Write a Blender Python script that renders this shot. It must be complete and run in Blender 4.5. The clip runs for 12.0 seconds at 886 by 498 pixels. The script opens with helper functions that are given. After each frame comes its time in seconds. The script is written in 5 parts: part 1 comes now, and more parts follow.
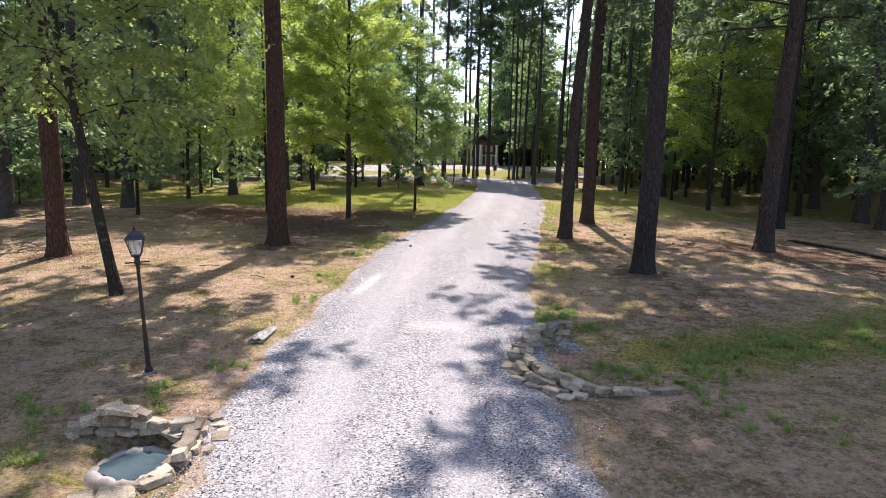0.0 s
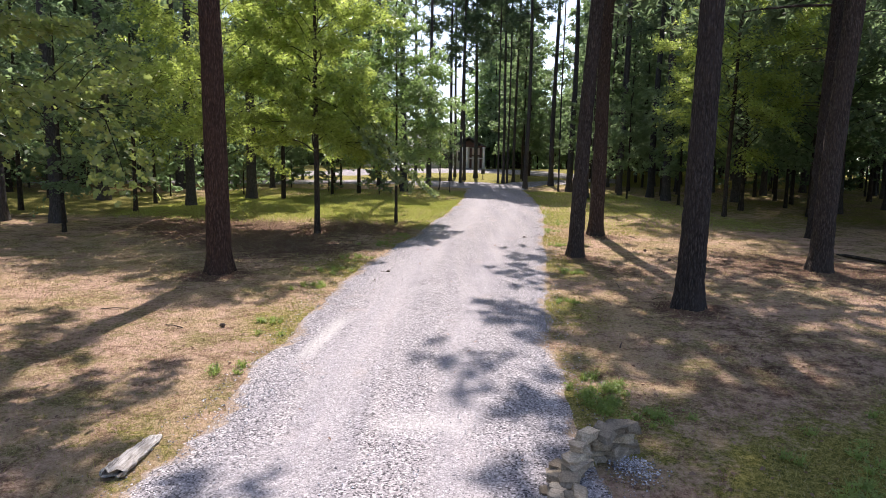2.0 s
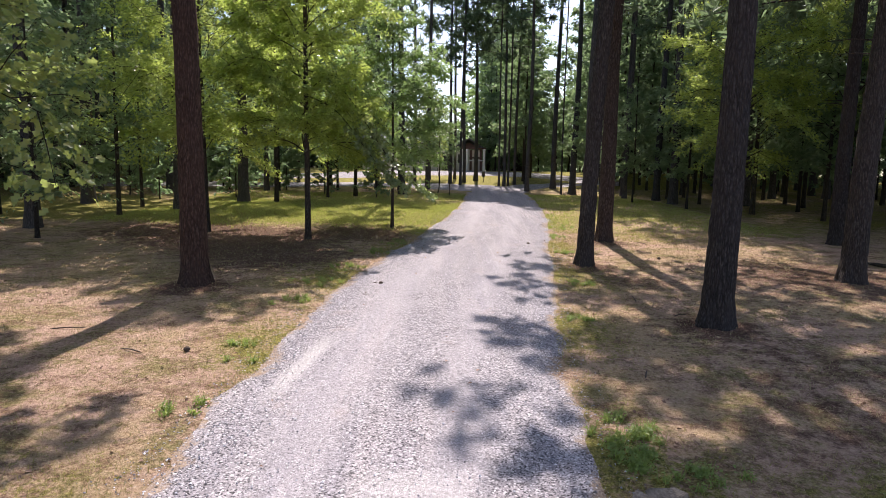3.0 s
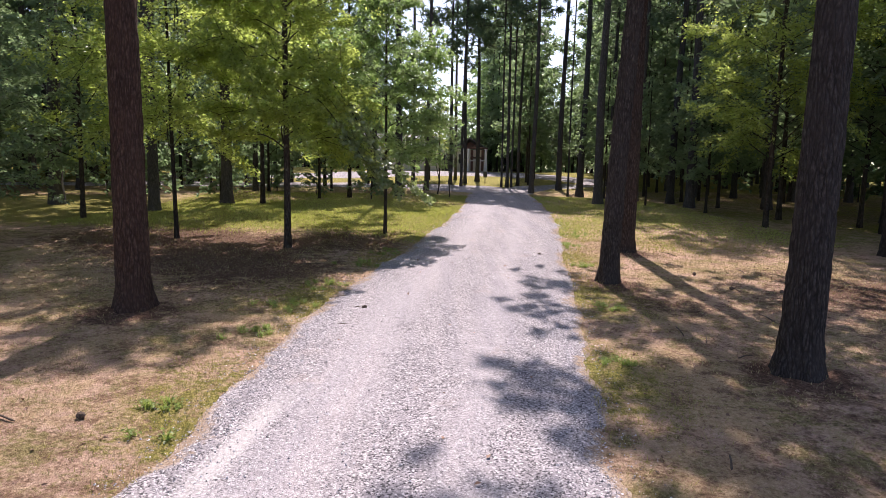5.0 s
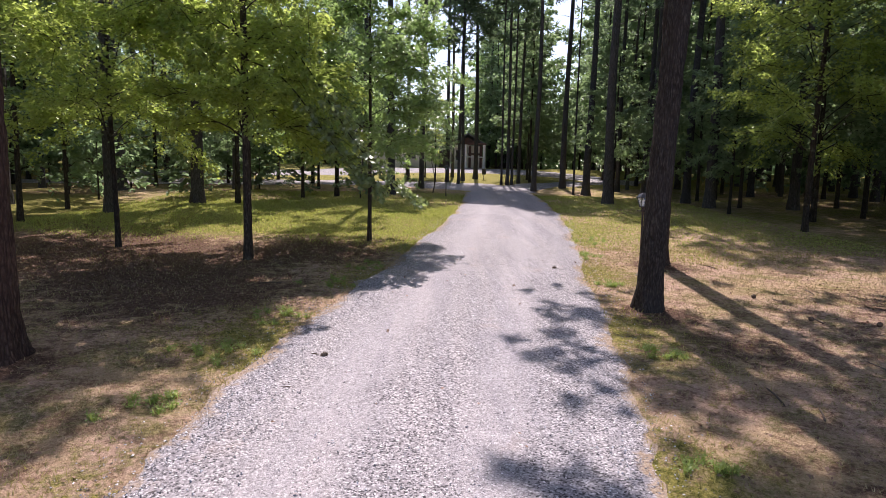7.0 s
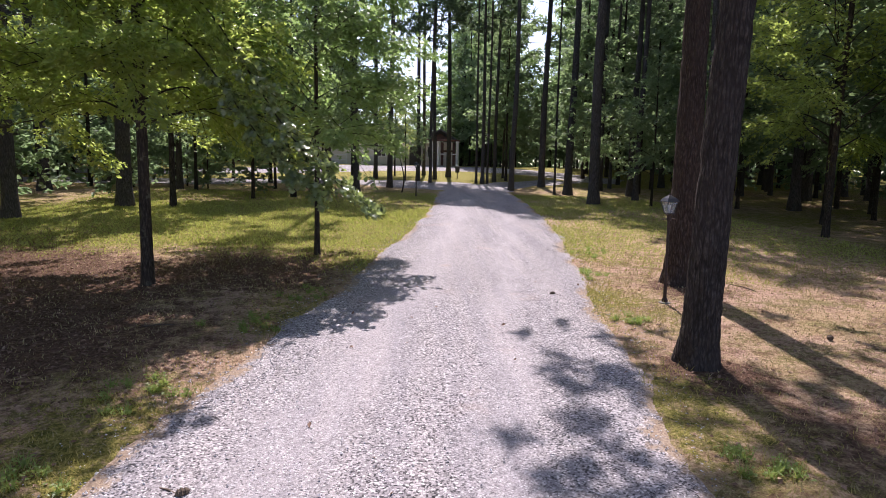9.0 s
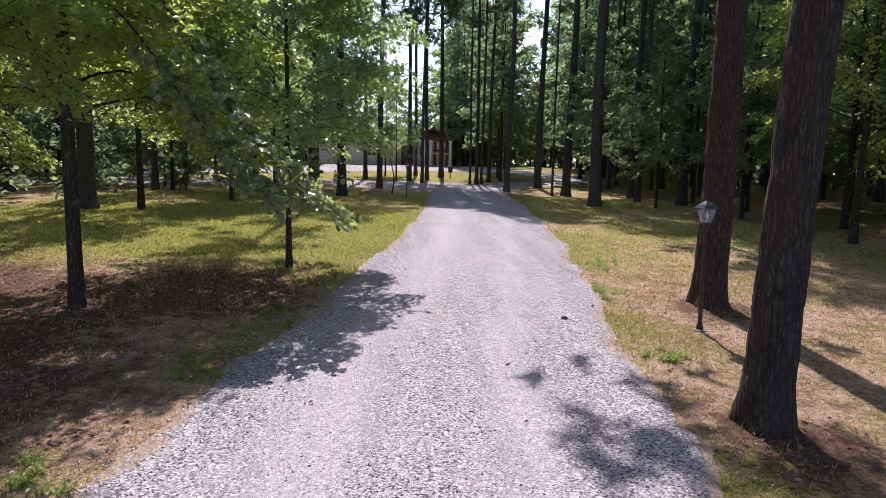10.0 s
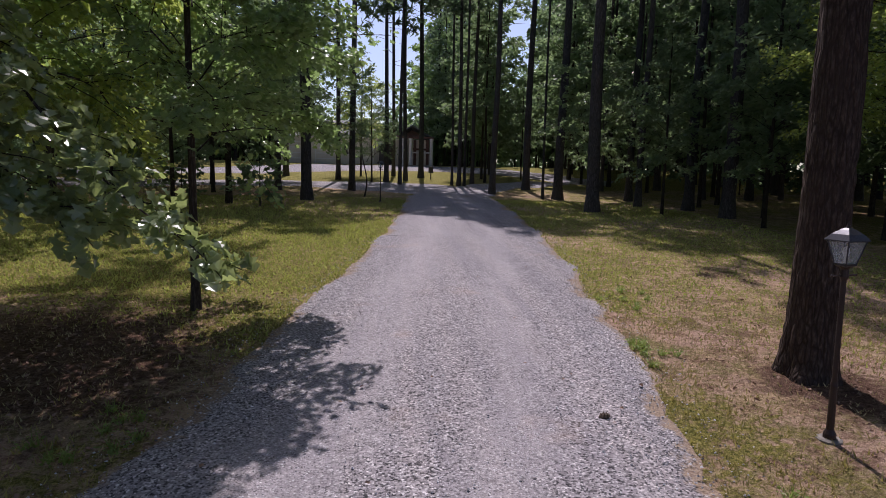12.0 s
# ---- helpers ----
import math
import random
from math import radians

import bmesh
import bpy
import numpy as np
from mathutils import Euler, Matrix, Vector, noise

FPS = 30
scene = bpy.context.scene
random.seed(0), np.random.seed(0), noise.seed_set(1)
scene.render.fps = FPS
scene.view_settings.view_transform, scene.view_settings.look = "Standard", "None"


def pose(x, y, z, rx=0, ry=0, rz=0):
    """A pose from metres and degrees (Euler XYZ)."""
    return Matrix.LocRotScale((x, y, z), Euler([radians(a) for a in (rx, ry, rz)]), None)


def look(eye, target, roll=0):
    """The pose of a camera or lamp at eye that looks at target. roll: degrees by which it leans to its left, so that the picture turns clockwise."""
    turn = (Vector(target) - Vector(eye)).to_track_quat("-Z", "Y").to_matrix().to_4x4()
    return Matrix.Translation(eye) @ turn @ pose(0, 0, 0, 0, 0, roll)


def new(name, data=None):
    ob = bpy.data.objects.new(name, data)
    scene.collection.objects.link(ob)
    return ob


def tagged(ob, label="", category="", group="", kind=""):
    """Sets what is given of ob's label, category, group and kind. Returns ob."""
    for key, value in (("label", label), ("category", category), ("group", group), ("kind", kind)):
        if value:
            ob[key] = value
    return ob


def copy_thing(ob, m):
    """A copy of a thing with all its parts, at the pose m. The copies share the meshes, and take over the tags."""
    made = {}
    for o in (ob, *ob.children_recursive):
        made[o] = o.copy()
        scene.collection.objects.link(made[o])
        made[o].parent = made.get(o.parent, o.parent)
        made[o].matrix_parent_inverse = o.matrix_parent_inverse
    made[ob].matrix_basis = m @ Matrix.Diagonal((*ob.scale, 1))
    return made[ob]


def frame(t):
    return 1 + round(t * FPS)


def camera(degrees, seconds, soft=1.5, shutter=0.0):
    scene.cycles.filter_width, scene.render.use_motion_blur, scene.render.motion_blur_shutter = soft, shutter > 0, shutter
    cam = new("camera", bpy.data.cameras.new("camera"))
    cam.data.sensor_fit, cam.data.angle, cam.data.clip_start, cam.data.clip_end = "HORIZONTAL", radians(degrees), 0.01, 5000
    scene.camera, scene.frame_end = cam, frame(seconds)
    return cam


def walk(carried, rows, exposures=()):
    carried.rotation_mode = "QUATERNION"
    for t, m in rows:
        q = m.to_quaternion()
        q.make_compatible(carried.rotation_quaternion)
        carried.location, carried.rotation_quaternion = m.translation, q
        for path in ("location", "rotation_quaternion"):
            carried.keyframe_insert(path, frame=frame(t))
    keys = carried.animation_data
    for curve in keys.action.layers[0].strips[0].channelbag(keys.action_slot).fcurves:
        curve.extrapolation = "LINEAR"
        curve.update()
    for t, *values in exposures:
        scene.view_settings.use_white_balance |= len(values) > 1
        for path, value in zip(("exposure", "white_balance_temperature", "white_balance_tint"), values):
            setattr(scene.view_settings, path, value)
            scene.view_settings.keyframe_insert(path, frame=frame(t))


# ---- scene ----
cam = camera(75.0, 12.0, soft=0.75)
METRES, EYE, TILT, LEAN, TURN = 18.18, 2.6, 0.0, 0.0, 1.5
ROWS = [
    (0.0, 0.0, 0.0, 0.0, 0.19, -7.04, -1.53),
    (0.5, -0.0028, 0.0539, 0.0013, -0.59, -7.0, -1.38),
    (1.0, -0.0034, 0.1052, 0.0028, -0.99, -6.92, -1.2),
    (1.5, -0.0022, 0.1503, 0.0047, -1.17, -6.8, -1.05),
    (2.0, 0.0001, 0.1906, 0.006, -1.26, -6.69, -0.95),
    (2.5, 0.0024, 0.2266, 0.0059, -1.29, -6.55, -0.96),
    (3.0, 0.0038, 0.2578, 0.0062, -1.26, -6.44, -0.98),
    (5.0, 0.0087, 0.3877, 0.0073, -1.22, -6.38, -1.24),
    (5.5, 0.0101, 0.4266, 0.0077, -1.22, -6.45, -1.27),
    (6.0, 0.0117, 0.466, 0.0083, -1.16, -6.53, -1.26),
    (6.5, 0.0143, 0.5067, 0.0087, -1.31, -6.58, -1.24),
    (7.0, 0.0166, 0.5479, 0.009, -1.49, -6.65, -1.27),
    (9.0, 0.0301, 0.7228, 0.0102, -4.17, -6.76, -1.19),
    (9.5, 0.0349, 0.7682, 0.0112, -4.34, -6.79, -1.23),
    (10.0, 0.0395, 0.816, 0.0122, -4.85, -6.76, -1.23),
    (10.5, 0.0439, 0.863, 0.0134, -5.2, -6.74, -1.29),
    (11.0, 0.0486, 0.9063, 0.0145, -5.74, -6.74, -1.36),
    (11.5, 0.0545, 0.9504, 0.0156, -6.26, -6.72, -1.32),
    (12.0, 0.064, 0.9963, 0.0181, -6.6, -6.76, -1.28),
]
walk(cam, [(t, pose(0, 0, EYE, TILT, LEAN, TURN) @ pose(METRES * x, METRES * y, METRES * z, 90 + pitch, roll, yaw)) for t, x, y, z, yaw, pitch, roll in ROWS],
     exposures=[(0.0, 0.86, 6400, 14), (3.0, 0.61, 6450, 19), (5.0, 0.63, 6450, 23), (7.0, 0.54, 6350, 22), (9.0, 0.57, 6250, 23), (10.5, 0.5, 6150, 23), (11.8, 0.5, 6100, 24), (11.9, 0.1, 6050, 25), (12.0, -0.36, 6050, 25)])

# ---------------------------------------------------------------- light
SUN_ELEVATION, SUN_AZIMUTH = radians(57), radians(1.6)
world = bpy.data.worlds.new("sky")
scene.world = world
world.use_nodes = True
wn = world.node_tree.nodes
sky = wn.new("ShaderNodeTexSky")
sky.sky_type, sky.sun_disc = "NISHITA", False
sky.sun_elevation, sky.sun_rotation = SUN_ELEVATION, SUN_AZIMUTH
sky.air_density, sky.dust_density, sky.ozone_density = 1.0, 1.5, 1.0
wn["Background"].inputs["Strength"].default_value = 0.15
world.node_tree.links.new(sky.outputs[0], wn["Background"].inputs["Color"])

sun_data = bpy.data.lights.new("sun", "SUN")
sun_data.energy, sun_data.angle, sun_data.color = 5.0, radians(0.55), (1.0, 0.95, 0.87)
sun = new("sun", sun_data)
to_sun = Vector((math.sin(SUN_AZIMUTH) * math.cos(SUN_ELEVATION), math.cos(SUN_AZIMUTH) * math.cos(SUN_ELEVATION), math.sin(SUN_ELEVATION)))
sun.matrix_world = look(to_sun * 60, (0, 0, 0))


# ---------------------------------------------------------------- node helpers
class Mat:
    """A small builder for node materials."""

    def __init__(self, name):
        self.m = bpy.data.materials.new(name)
        self.m.use_nodes = True
        self.t = self.m.node_tree
        self.bsdf = self.t.nodes["Principled BSDF"]
        self.out = self.t.nodes["Material Output"]

    def put(self, socket, v):
        if hasattr(v, "is_output"):
            self.t.links.new(v, socket)
        elif v is not None:
            socket.default_value = (*v, 1) if isinstance(v, tuple) and len(v) == 3 and socket.type == "RGBA" else v

    def node(self, kind, out=0, props=(), **ins):
        n = self.t.nodes.new(kind)
        for k, v in dict(props).items():
            setattr(n, k, v)
        for k, v in ins.items():
            self.put(n.inputs[k.replace("_", " ")], v)
        return n.outputs[out]

    def coord(self, scale=(1, 1, 1), kind="Object"):
        n = self.t.nodes.new("ShaderNodeTexCoord")
        mp = self.t.nodes.new("ShaderNodeMapping")
        mp.inputs["Scale"].default_value = scale
        self.t.links.new(n.outputs[kind], mp.inputs["Vector"])
        return mp.outputs[0]

    def noise(self, vec, scale, detail=4.0, rough=0.6):
        return self.node("ShaderNodeTexNoise", 0, Vector=vec, Scale=scale, Detail=detail, Roughness=rough)

    def voronoi(self, vec, scale, out="Distance", feature="F1"):
        return self.node("ShaderNodeTexVoronoi", out, {"feature": feature}, Vector=vec, Scale=scale)

    def ramp(self, fac, *stops):
        n = self.t.nodes.new("ShaderNodeValToRGB")
        e = n.color_ramp.elements
        while len(e) < len(stops):
            e.new(0.5)
        for i, (p, c) in enumerate(stops):
            e[i].position = p
            e[i].color = (*c, 1) if isinstance(c, tuple) else (c, c, c, 1)
        self.t.links.new(fac, n.inputs[0])
        return n.outputs[0]

    def mix(self, fac, a, b, blend="MIX"):
        n = self.t.nodes.new("ShaderNodeMix")
        n.data_type, n.blend_type = "RGBA", blend
        for i, v in ((0, fac), (6, a), (7, b)):
            self.put(n.inputs[i], v)
        return n.outputs[2]

    def math(self, op, a, b=None, clamp=False):
        n = self.t.nodes.new("ShaderNodeMath")
        n.operation, n.use_clamp = op, clamp
        self.put(n.inputs[0], a)
        self.put(n.inputs[1], b)
        return n.outputs[0]

    def attr(self, name, out="Fac"):
        n = self.t.nodes.new("ShaderNodeAttribute")
        n.attribute_name = name
        return n.outputs[out]

    def island(self):
        return self.t.nodes.new("ShaderNodeNewGeometry").outputs["Random Per Island"]

    def each(self):
        return self.t.nodes.new("ShaderNodeObjectInfo").outputs["Random"]

    def bump(self, height, strength=0.5, dist=0.02):
        return self.node("ShaderNodeBump", 0, Height=height, Strength=strength, Distance=dist)

    def done(self, color, rough=0.8, normal=None, metal=0.0, spec=0.3):
        self.put(self.bsdf.inputs["Base Color"], color)
        self.put(self.bsdf.inputs["Roughness"], rough)
        self.put(self.bsdf.inputs["Metallic"], metal)
        self.put(self.bsdf.inputs["Specular IOR Level"], spec)
        self.put(self.bsdf.inputs["Normal"], normal)
        return self.m


def bark_material(name, dark, mid, light, lichen=0.0):
    b = Mat(name)
    v = b.coord((1, 1, 0.13))
    plates = b.voronoi(v, 21.0, "Distance", "DISTANCE_TO_EDGE")
    fine = b.noise(b.coord((1, 1, 0.3)), 38.0, 6.0)
    big = b.noise(b.coord((1, 1, 0.5)), 2.2, 3.0)
    col = b.ramp(fine, (0.25, dark), (0.5, mid), (0.78, light))
    col = b.mix(b.ramp(plates, (0.0, 0.8), (0.16, 0.0)), col, dark)
    col = b.mix(b.ramp(big, (0.42, 0.0), (0.68, 0.55)), col, mid)
    if lichen:
        spots = b.ramp(b.noise(b.coord(), 5.5, 5.0), (0.58, 0.0), (0.68, lichen))
        col = b.mix(spots, col, (0.28, 0.29, 0.23))
    tone = b.ramp(b.each(), (0.0, (0.75, 0.75, 0.78)), (1.0, (1.15, 1.08, 1.0)))
    col = b.mix(1.0, col, tone, "MULTIPLY")
    h = b.math("ADD", b.ramp(plates, (0.0, 0.0), (0.3, 1.0)), b.math("MULTIPLY", fine, 0.6))
    return b.done(col, 0.92, b.bump(h, 0.9, 0.018), spec=0.15)


def leaf_material(name, front, back, glow, share=0.45, rough=0.42, spec=0.5):
    """Leaves that the light shines through: front and back colours vary from leaf to leaf."""
    b = Mat(name)
    r = b.island()
    patch = b.noise(b.coord(), 0.9, 2.0)
    mixed = b.math("ADD", b.math("MULTIPLY", r, 0.65), b.math("MULTIPLY", patch, 0.45))
    col = b.ramp(mixed, (0.15, front), (0.8, back))
    b.done(col, rough, spec=spec)
    tr = b.t.nodes.new("ShaderNodeBsdfTranslucent")
    b.put(tr.inputs["Color"], b.ramp(mixed, (0.15, glow), (0.85, tuple(c * 1.25 for c in glow))))
    ms = b.t.nodes.new("ShaderNodeMixShader")
    ms.inputs[0].default_value = share
    b.t.links.new(b.bsdf.outputs[0], ms.inputs[1])
    b.t.links.new(tr.outputs[0], ms.inputs[2])
    b.t.links.new(ms.outputs[0], b.out.inputs["Surface"])
    return b.m


def plain_material(name, c1, c2, scale=8.0, rough=0.7, metal=0.0, bump=0.2, dist=0.004, spec=0.4):
    b = Mat(name)
    n1 = b.noise(b.coord(), scale, 5.0)
    n2 = b.noise(b.coord(), scale * 9, 3.0)
    col = b.ramp(b.math("ADD", b.math("MULTIPLY", n1, 0.7), b.math("MULTIPLY", n2, 0.3)), (0.3, c1), (0.7, c2))
    return b.done(col, rough, b.bump(n2, bump, dist), metal, spec)


def ground_material():
    b = Mat("forest_floor")
    v = b.coord()
    n_fine = b.noise(v, 55.0, 6.0, 0.75)
    n_tuft = b.noise(v, 14.0, 5.0, 0.7)
    n_mid = b.noise(v, 3.6, 6.0, 0.7)
    n_big = b.noise(v, 0.55, 4.0, 0.6)
    n_mix = b.math("ADD", b.math("MULTIPLY", n_fine, 0.45), b.math("MULTIPLY", b.noise(v, 17.0, 6.0, 0.75), 0.55))
    straw = b.ramp(n_mix, (0.35, (0.205, 0.13, 0.07)), (0.45, (0.415, 0.285, 0.165)), (0.55, (0.54, 0.39, 0.24)), (0.66, (0.72, 0.555, 0.38)))
    earth = b.ramp(n_mix, (0.35, (0.23, 0.135, 0.095)), (0.46, (0.46, 0.30, 0.22)), (0.56, (0.60, 0.41, 0.31)), (0.66, (0.75, 0.56, 0.445)))
    olive = b.ramp(n_mix, (0.35, (0.065, 0.055, 0.018)), (0.47, (0.17, 0.145, 0.05)), (0.56, (0.30, 0.255, 0.10)), (0.66, (0.48, 0.41, 0.20)))
    duff = b.ramp(n_mix, (0.35, (0.06, 0.036, 0.024)), (0.47, (0.18, 0.103, 0.068)), (0.56, (0.285, 0.17, 0.115)), (0.66, (0.46, 0.315, 0.22)))
    litter_shade = b.ramp(n_mix, (0.36, (0.028, 0.016, 0.011)), (0.46, (0.12, 0.068, 0.047)), (0.55, (0.21, 0.125, 0.086)), (0.66, (0.38, 0.265, 0.19)))
    grass = b.ramp(n_mix, (0.37, (0.045, 0.056, 0.014)), (0.47, (0.175, 0.165, 0.04)), (0.55, (0.35, 0.295, 0.088)), (0.65, (0.57, 0.475, 0.205)))
    soil = b.math("ADD", b.math("MULTIPLY", n_big, 0.6), b.math("MULTIPLY", n_mid, 0.4))
    col = b.mix(b.ramp(soil, (0.44, 0.0), (0.55, 1.0)), straw, earth)
    patch = b.math("ADD", b.math("MULTIPLY", b.noise(v, 1.3, 7.0, 0.72), 0.65), b.math("MULTIPLY", n_tuft, 0.35))
    col = b.mix(b.ramp(patch, (0.49, 0.0), (0.57, 0.85)), col, olive)
    brown = b.math("ADD", b.math("MULTIPLY", b.noise(b.coord((1.0, 1.4, 1.0)), 2.1, 7.0, 0.75), 0.7), b.math("MULTIPLY", b.noise(v, 24.0, 4.0, 0.7), 0.3))
    col = b.mix(b.ramp(brown, (0.50, 0.0), (0.58, 0.8)), col, duff)
    lf = b.math("ADD", b.attr("litter_shade"), b.math("MULTIPLY", b.math("SUBTRACT", n_mid, 0.5), 1.6))
    col = b.mix(b.ramp(lf, (0.34, 0.0), (0.58, 1.0)), col, litter_shade)
    gf = b.math("ADD", b.attr("grass"), b.math("ADD", b.math("MULTIPLY", b.math("SUBTRACT", n_mid, 0.5), 1.7), b.math("MULTIPLY", b.math("SUBTRACT", n_tuft, 0.5), 1.0)))
    col = b.mix(b.ramp(gf, (0.36, 0.0), (0.66, 1.0)), col, grass)
    h = b.math("ADD", b.math("MULTIPLY", n_fine, 0.45), b.math("ADD", b.math("MULTIPLY", n_mid, 0.6), b.math("MULTIPLY", n_tuft, 0.8)))
    return b.done(col, 0.95, b.bump(h, 1.0, 0.08), spec=0.1)


def gravel_material(name):
    b = Mat(name)
    v = b.coord()
    cell = b.voronoi(v, 64.0, "Color")
    edge = b.voronoi(v, 64.0, "Distance", "DISTANCE_TO_EDGE")
    small = b.voronoi(v, 96.0, "Color")
    grey = b.node("ShaderNodeSeparateColor", 0, Color=cell)
    grey2 = b.node("ShaderNodeSeparateColor", 0, Color=small)
    stones = b.ramp(grey, (0.0, (0.035, 0.033, 0.035)), (0.16, (0.10, 0.094, 0.098)), (0.3, (0.25, 0.23, 0.238)), (0.72, (0.36, 0.33, 0.34)), (0.88, (0.48, 0.452, 0.462)), (1.0, (0.72, 0.685, 0.69)))
    dust = b.ramp(grey2, (0.0, (0.06, 0.055, 0.058)), (0.12, (0.27, 0.247, 0.256)), (0.5, (0.355, 0.325, 0.336)), (0.9, (0.415, 0.383, 0.393)), (1.0, (0.70, 0.70, 0.71)))
    stones = b.mix(b.ramp(edge, (0.0, 0.45), (0.06, 0.0)), stones, (0.15, 0.14, 0.15))
    wear = b.math("ADD", b.attr("wear"), b.math("MULTIPLY", b.math("SUBTRACT", b.noise(v, 1.6, 5.0), 0.5), 1.3))
    col = b.mix(b.ramp(wear, (0.35, 0.0), (0.95, 0.85)), stones, dust)
    streak = b.noise(b.coord((2.6, 0.12, 1)), 1.0, 5.0, 0.65)
    col = b.mix(1.0, col, b.ramp(streak, (0.3, (0.84, 0.83, 0.86)), (0.5, (1.0, 0.985, 0.985)), (0.7, (1.12, 1.08, 1.06))), "MULTIPLY")
    grain = b.math("ADD", b.math("MULTIPLY", b.noise(v, 17.0, 5.0, 0.85), 0.55), b.math("MULTIPLY", b.noise(v, 36.0, 3.0, 0.8), 0.45))
    col = b.mix(1.0, col, b.ramp(grain, (0.36, (0.62, 0.62, 0.63)), (0.47, (0.95, 0.95, 0.95)), (0.55, (1.05, 1.05, 1.05)), (0.65, (1.35, 1.34, 1.34))), "MULTIPLY")
    clay = b.ramp(b.noise(v, 0.9, 5.0), (0.62, 0.0), (0.75, 0.35))
    col = b.mix(clay, col, (0.47, 0.35, 0.29))
    rim = b.math("ADD", b.attr("rim"), b.math("ADD", b.math("MULTIPLY", b.math("SUBTRACT", b.noise(v, 5.0, 6.0, 0.75), 0.5), 1.7), b.math("MULTIPLY", b.math("SUBTRACT", b.noise(v, 0.8, 3.0), 0.5), 1.2)))
    soil = b.ramp(b.noise(v, 50.0, 5.0, 0.7), (0.35, (0.15, 0.09, 0.06)), (0.65, (0.45, 0.34, 0.23)))
    col = b.mix(b.ramp(rim, (0.5, 0.0), (0.75, 0.85)), col, soil)
    col = b.mix(b.math("MULTIPLY", b.attr("dusty"), 0.62), col, (0.53, 0.49, 0.475))
    h = b.math("ADD", b.ramp(edge, (0.0, 0.0), (0.25, 1.0)), b.math("MULTIPLY", grey, 0.6))
    return b.done(col, 0.9, b.bump(h, 0.32, 0.01), spec=0.15)


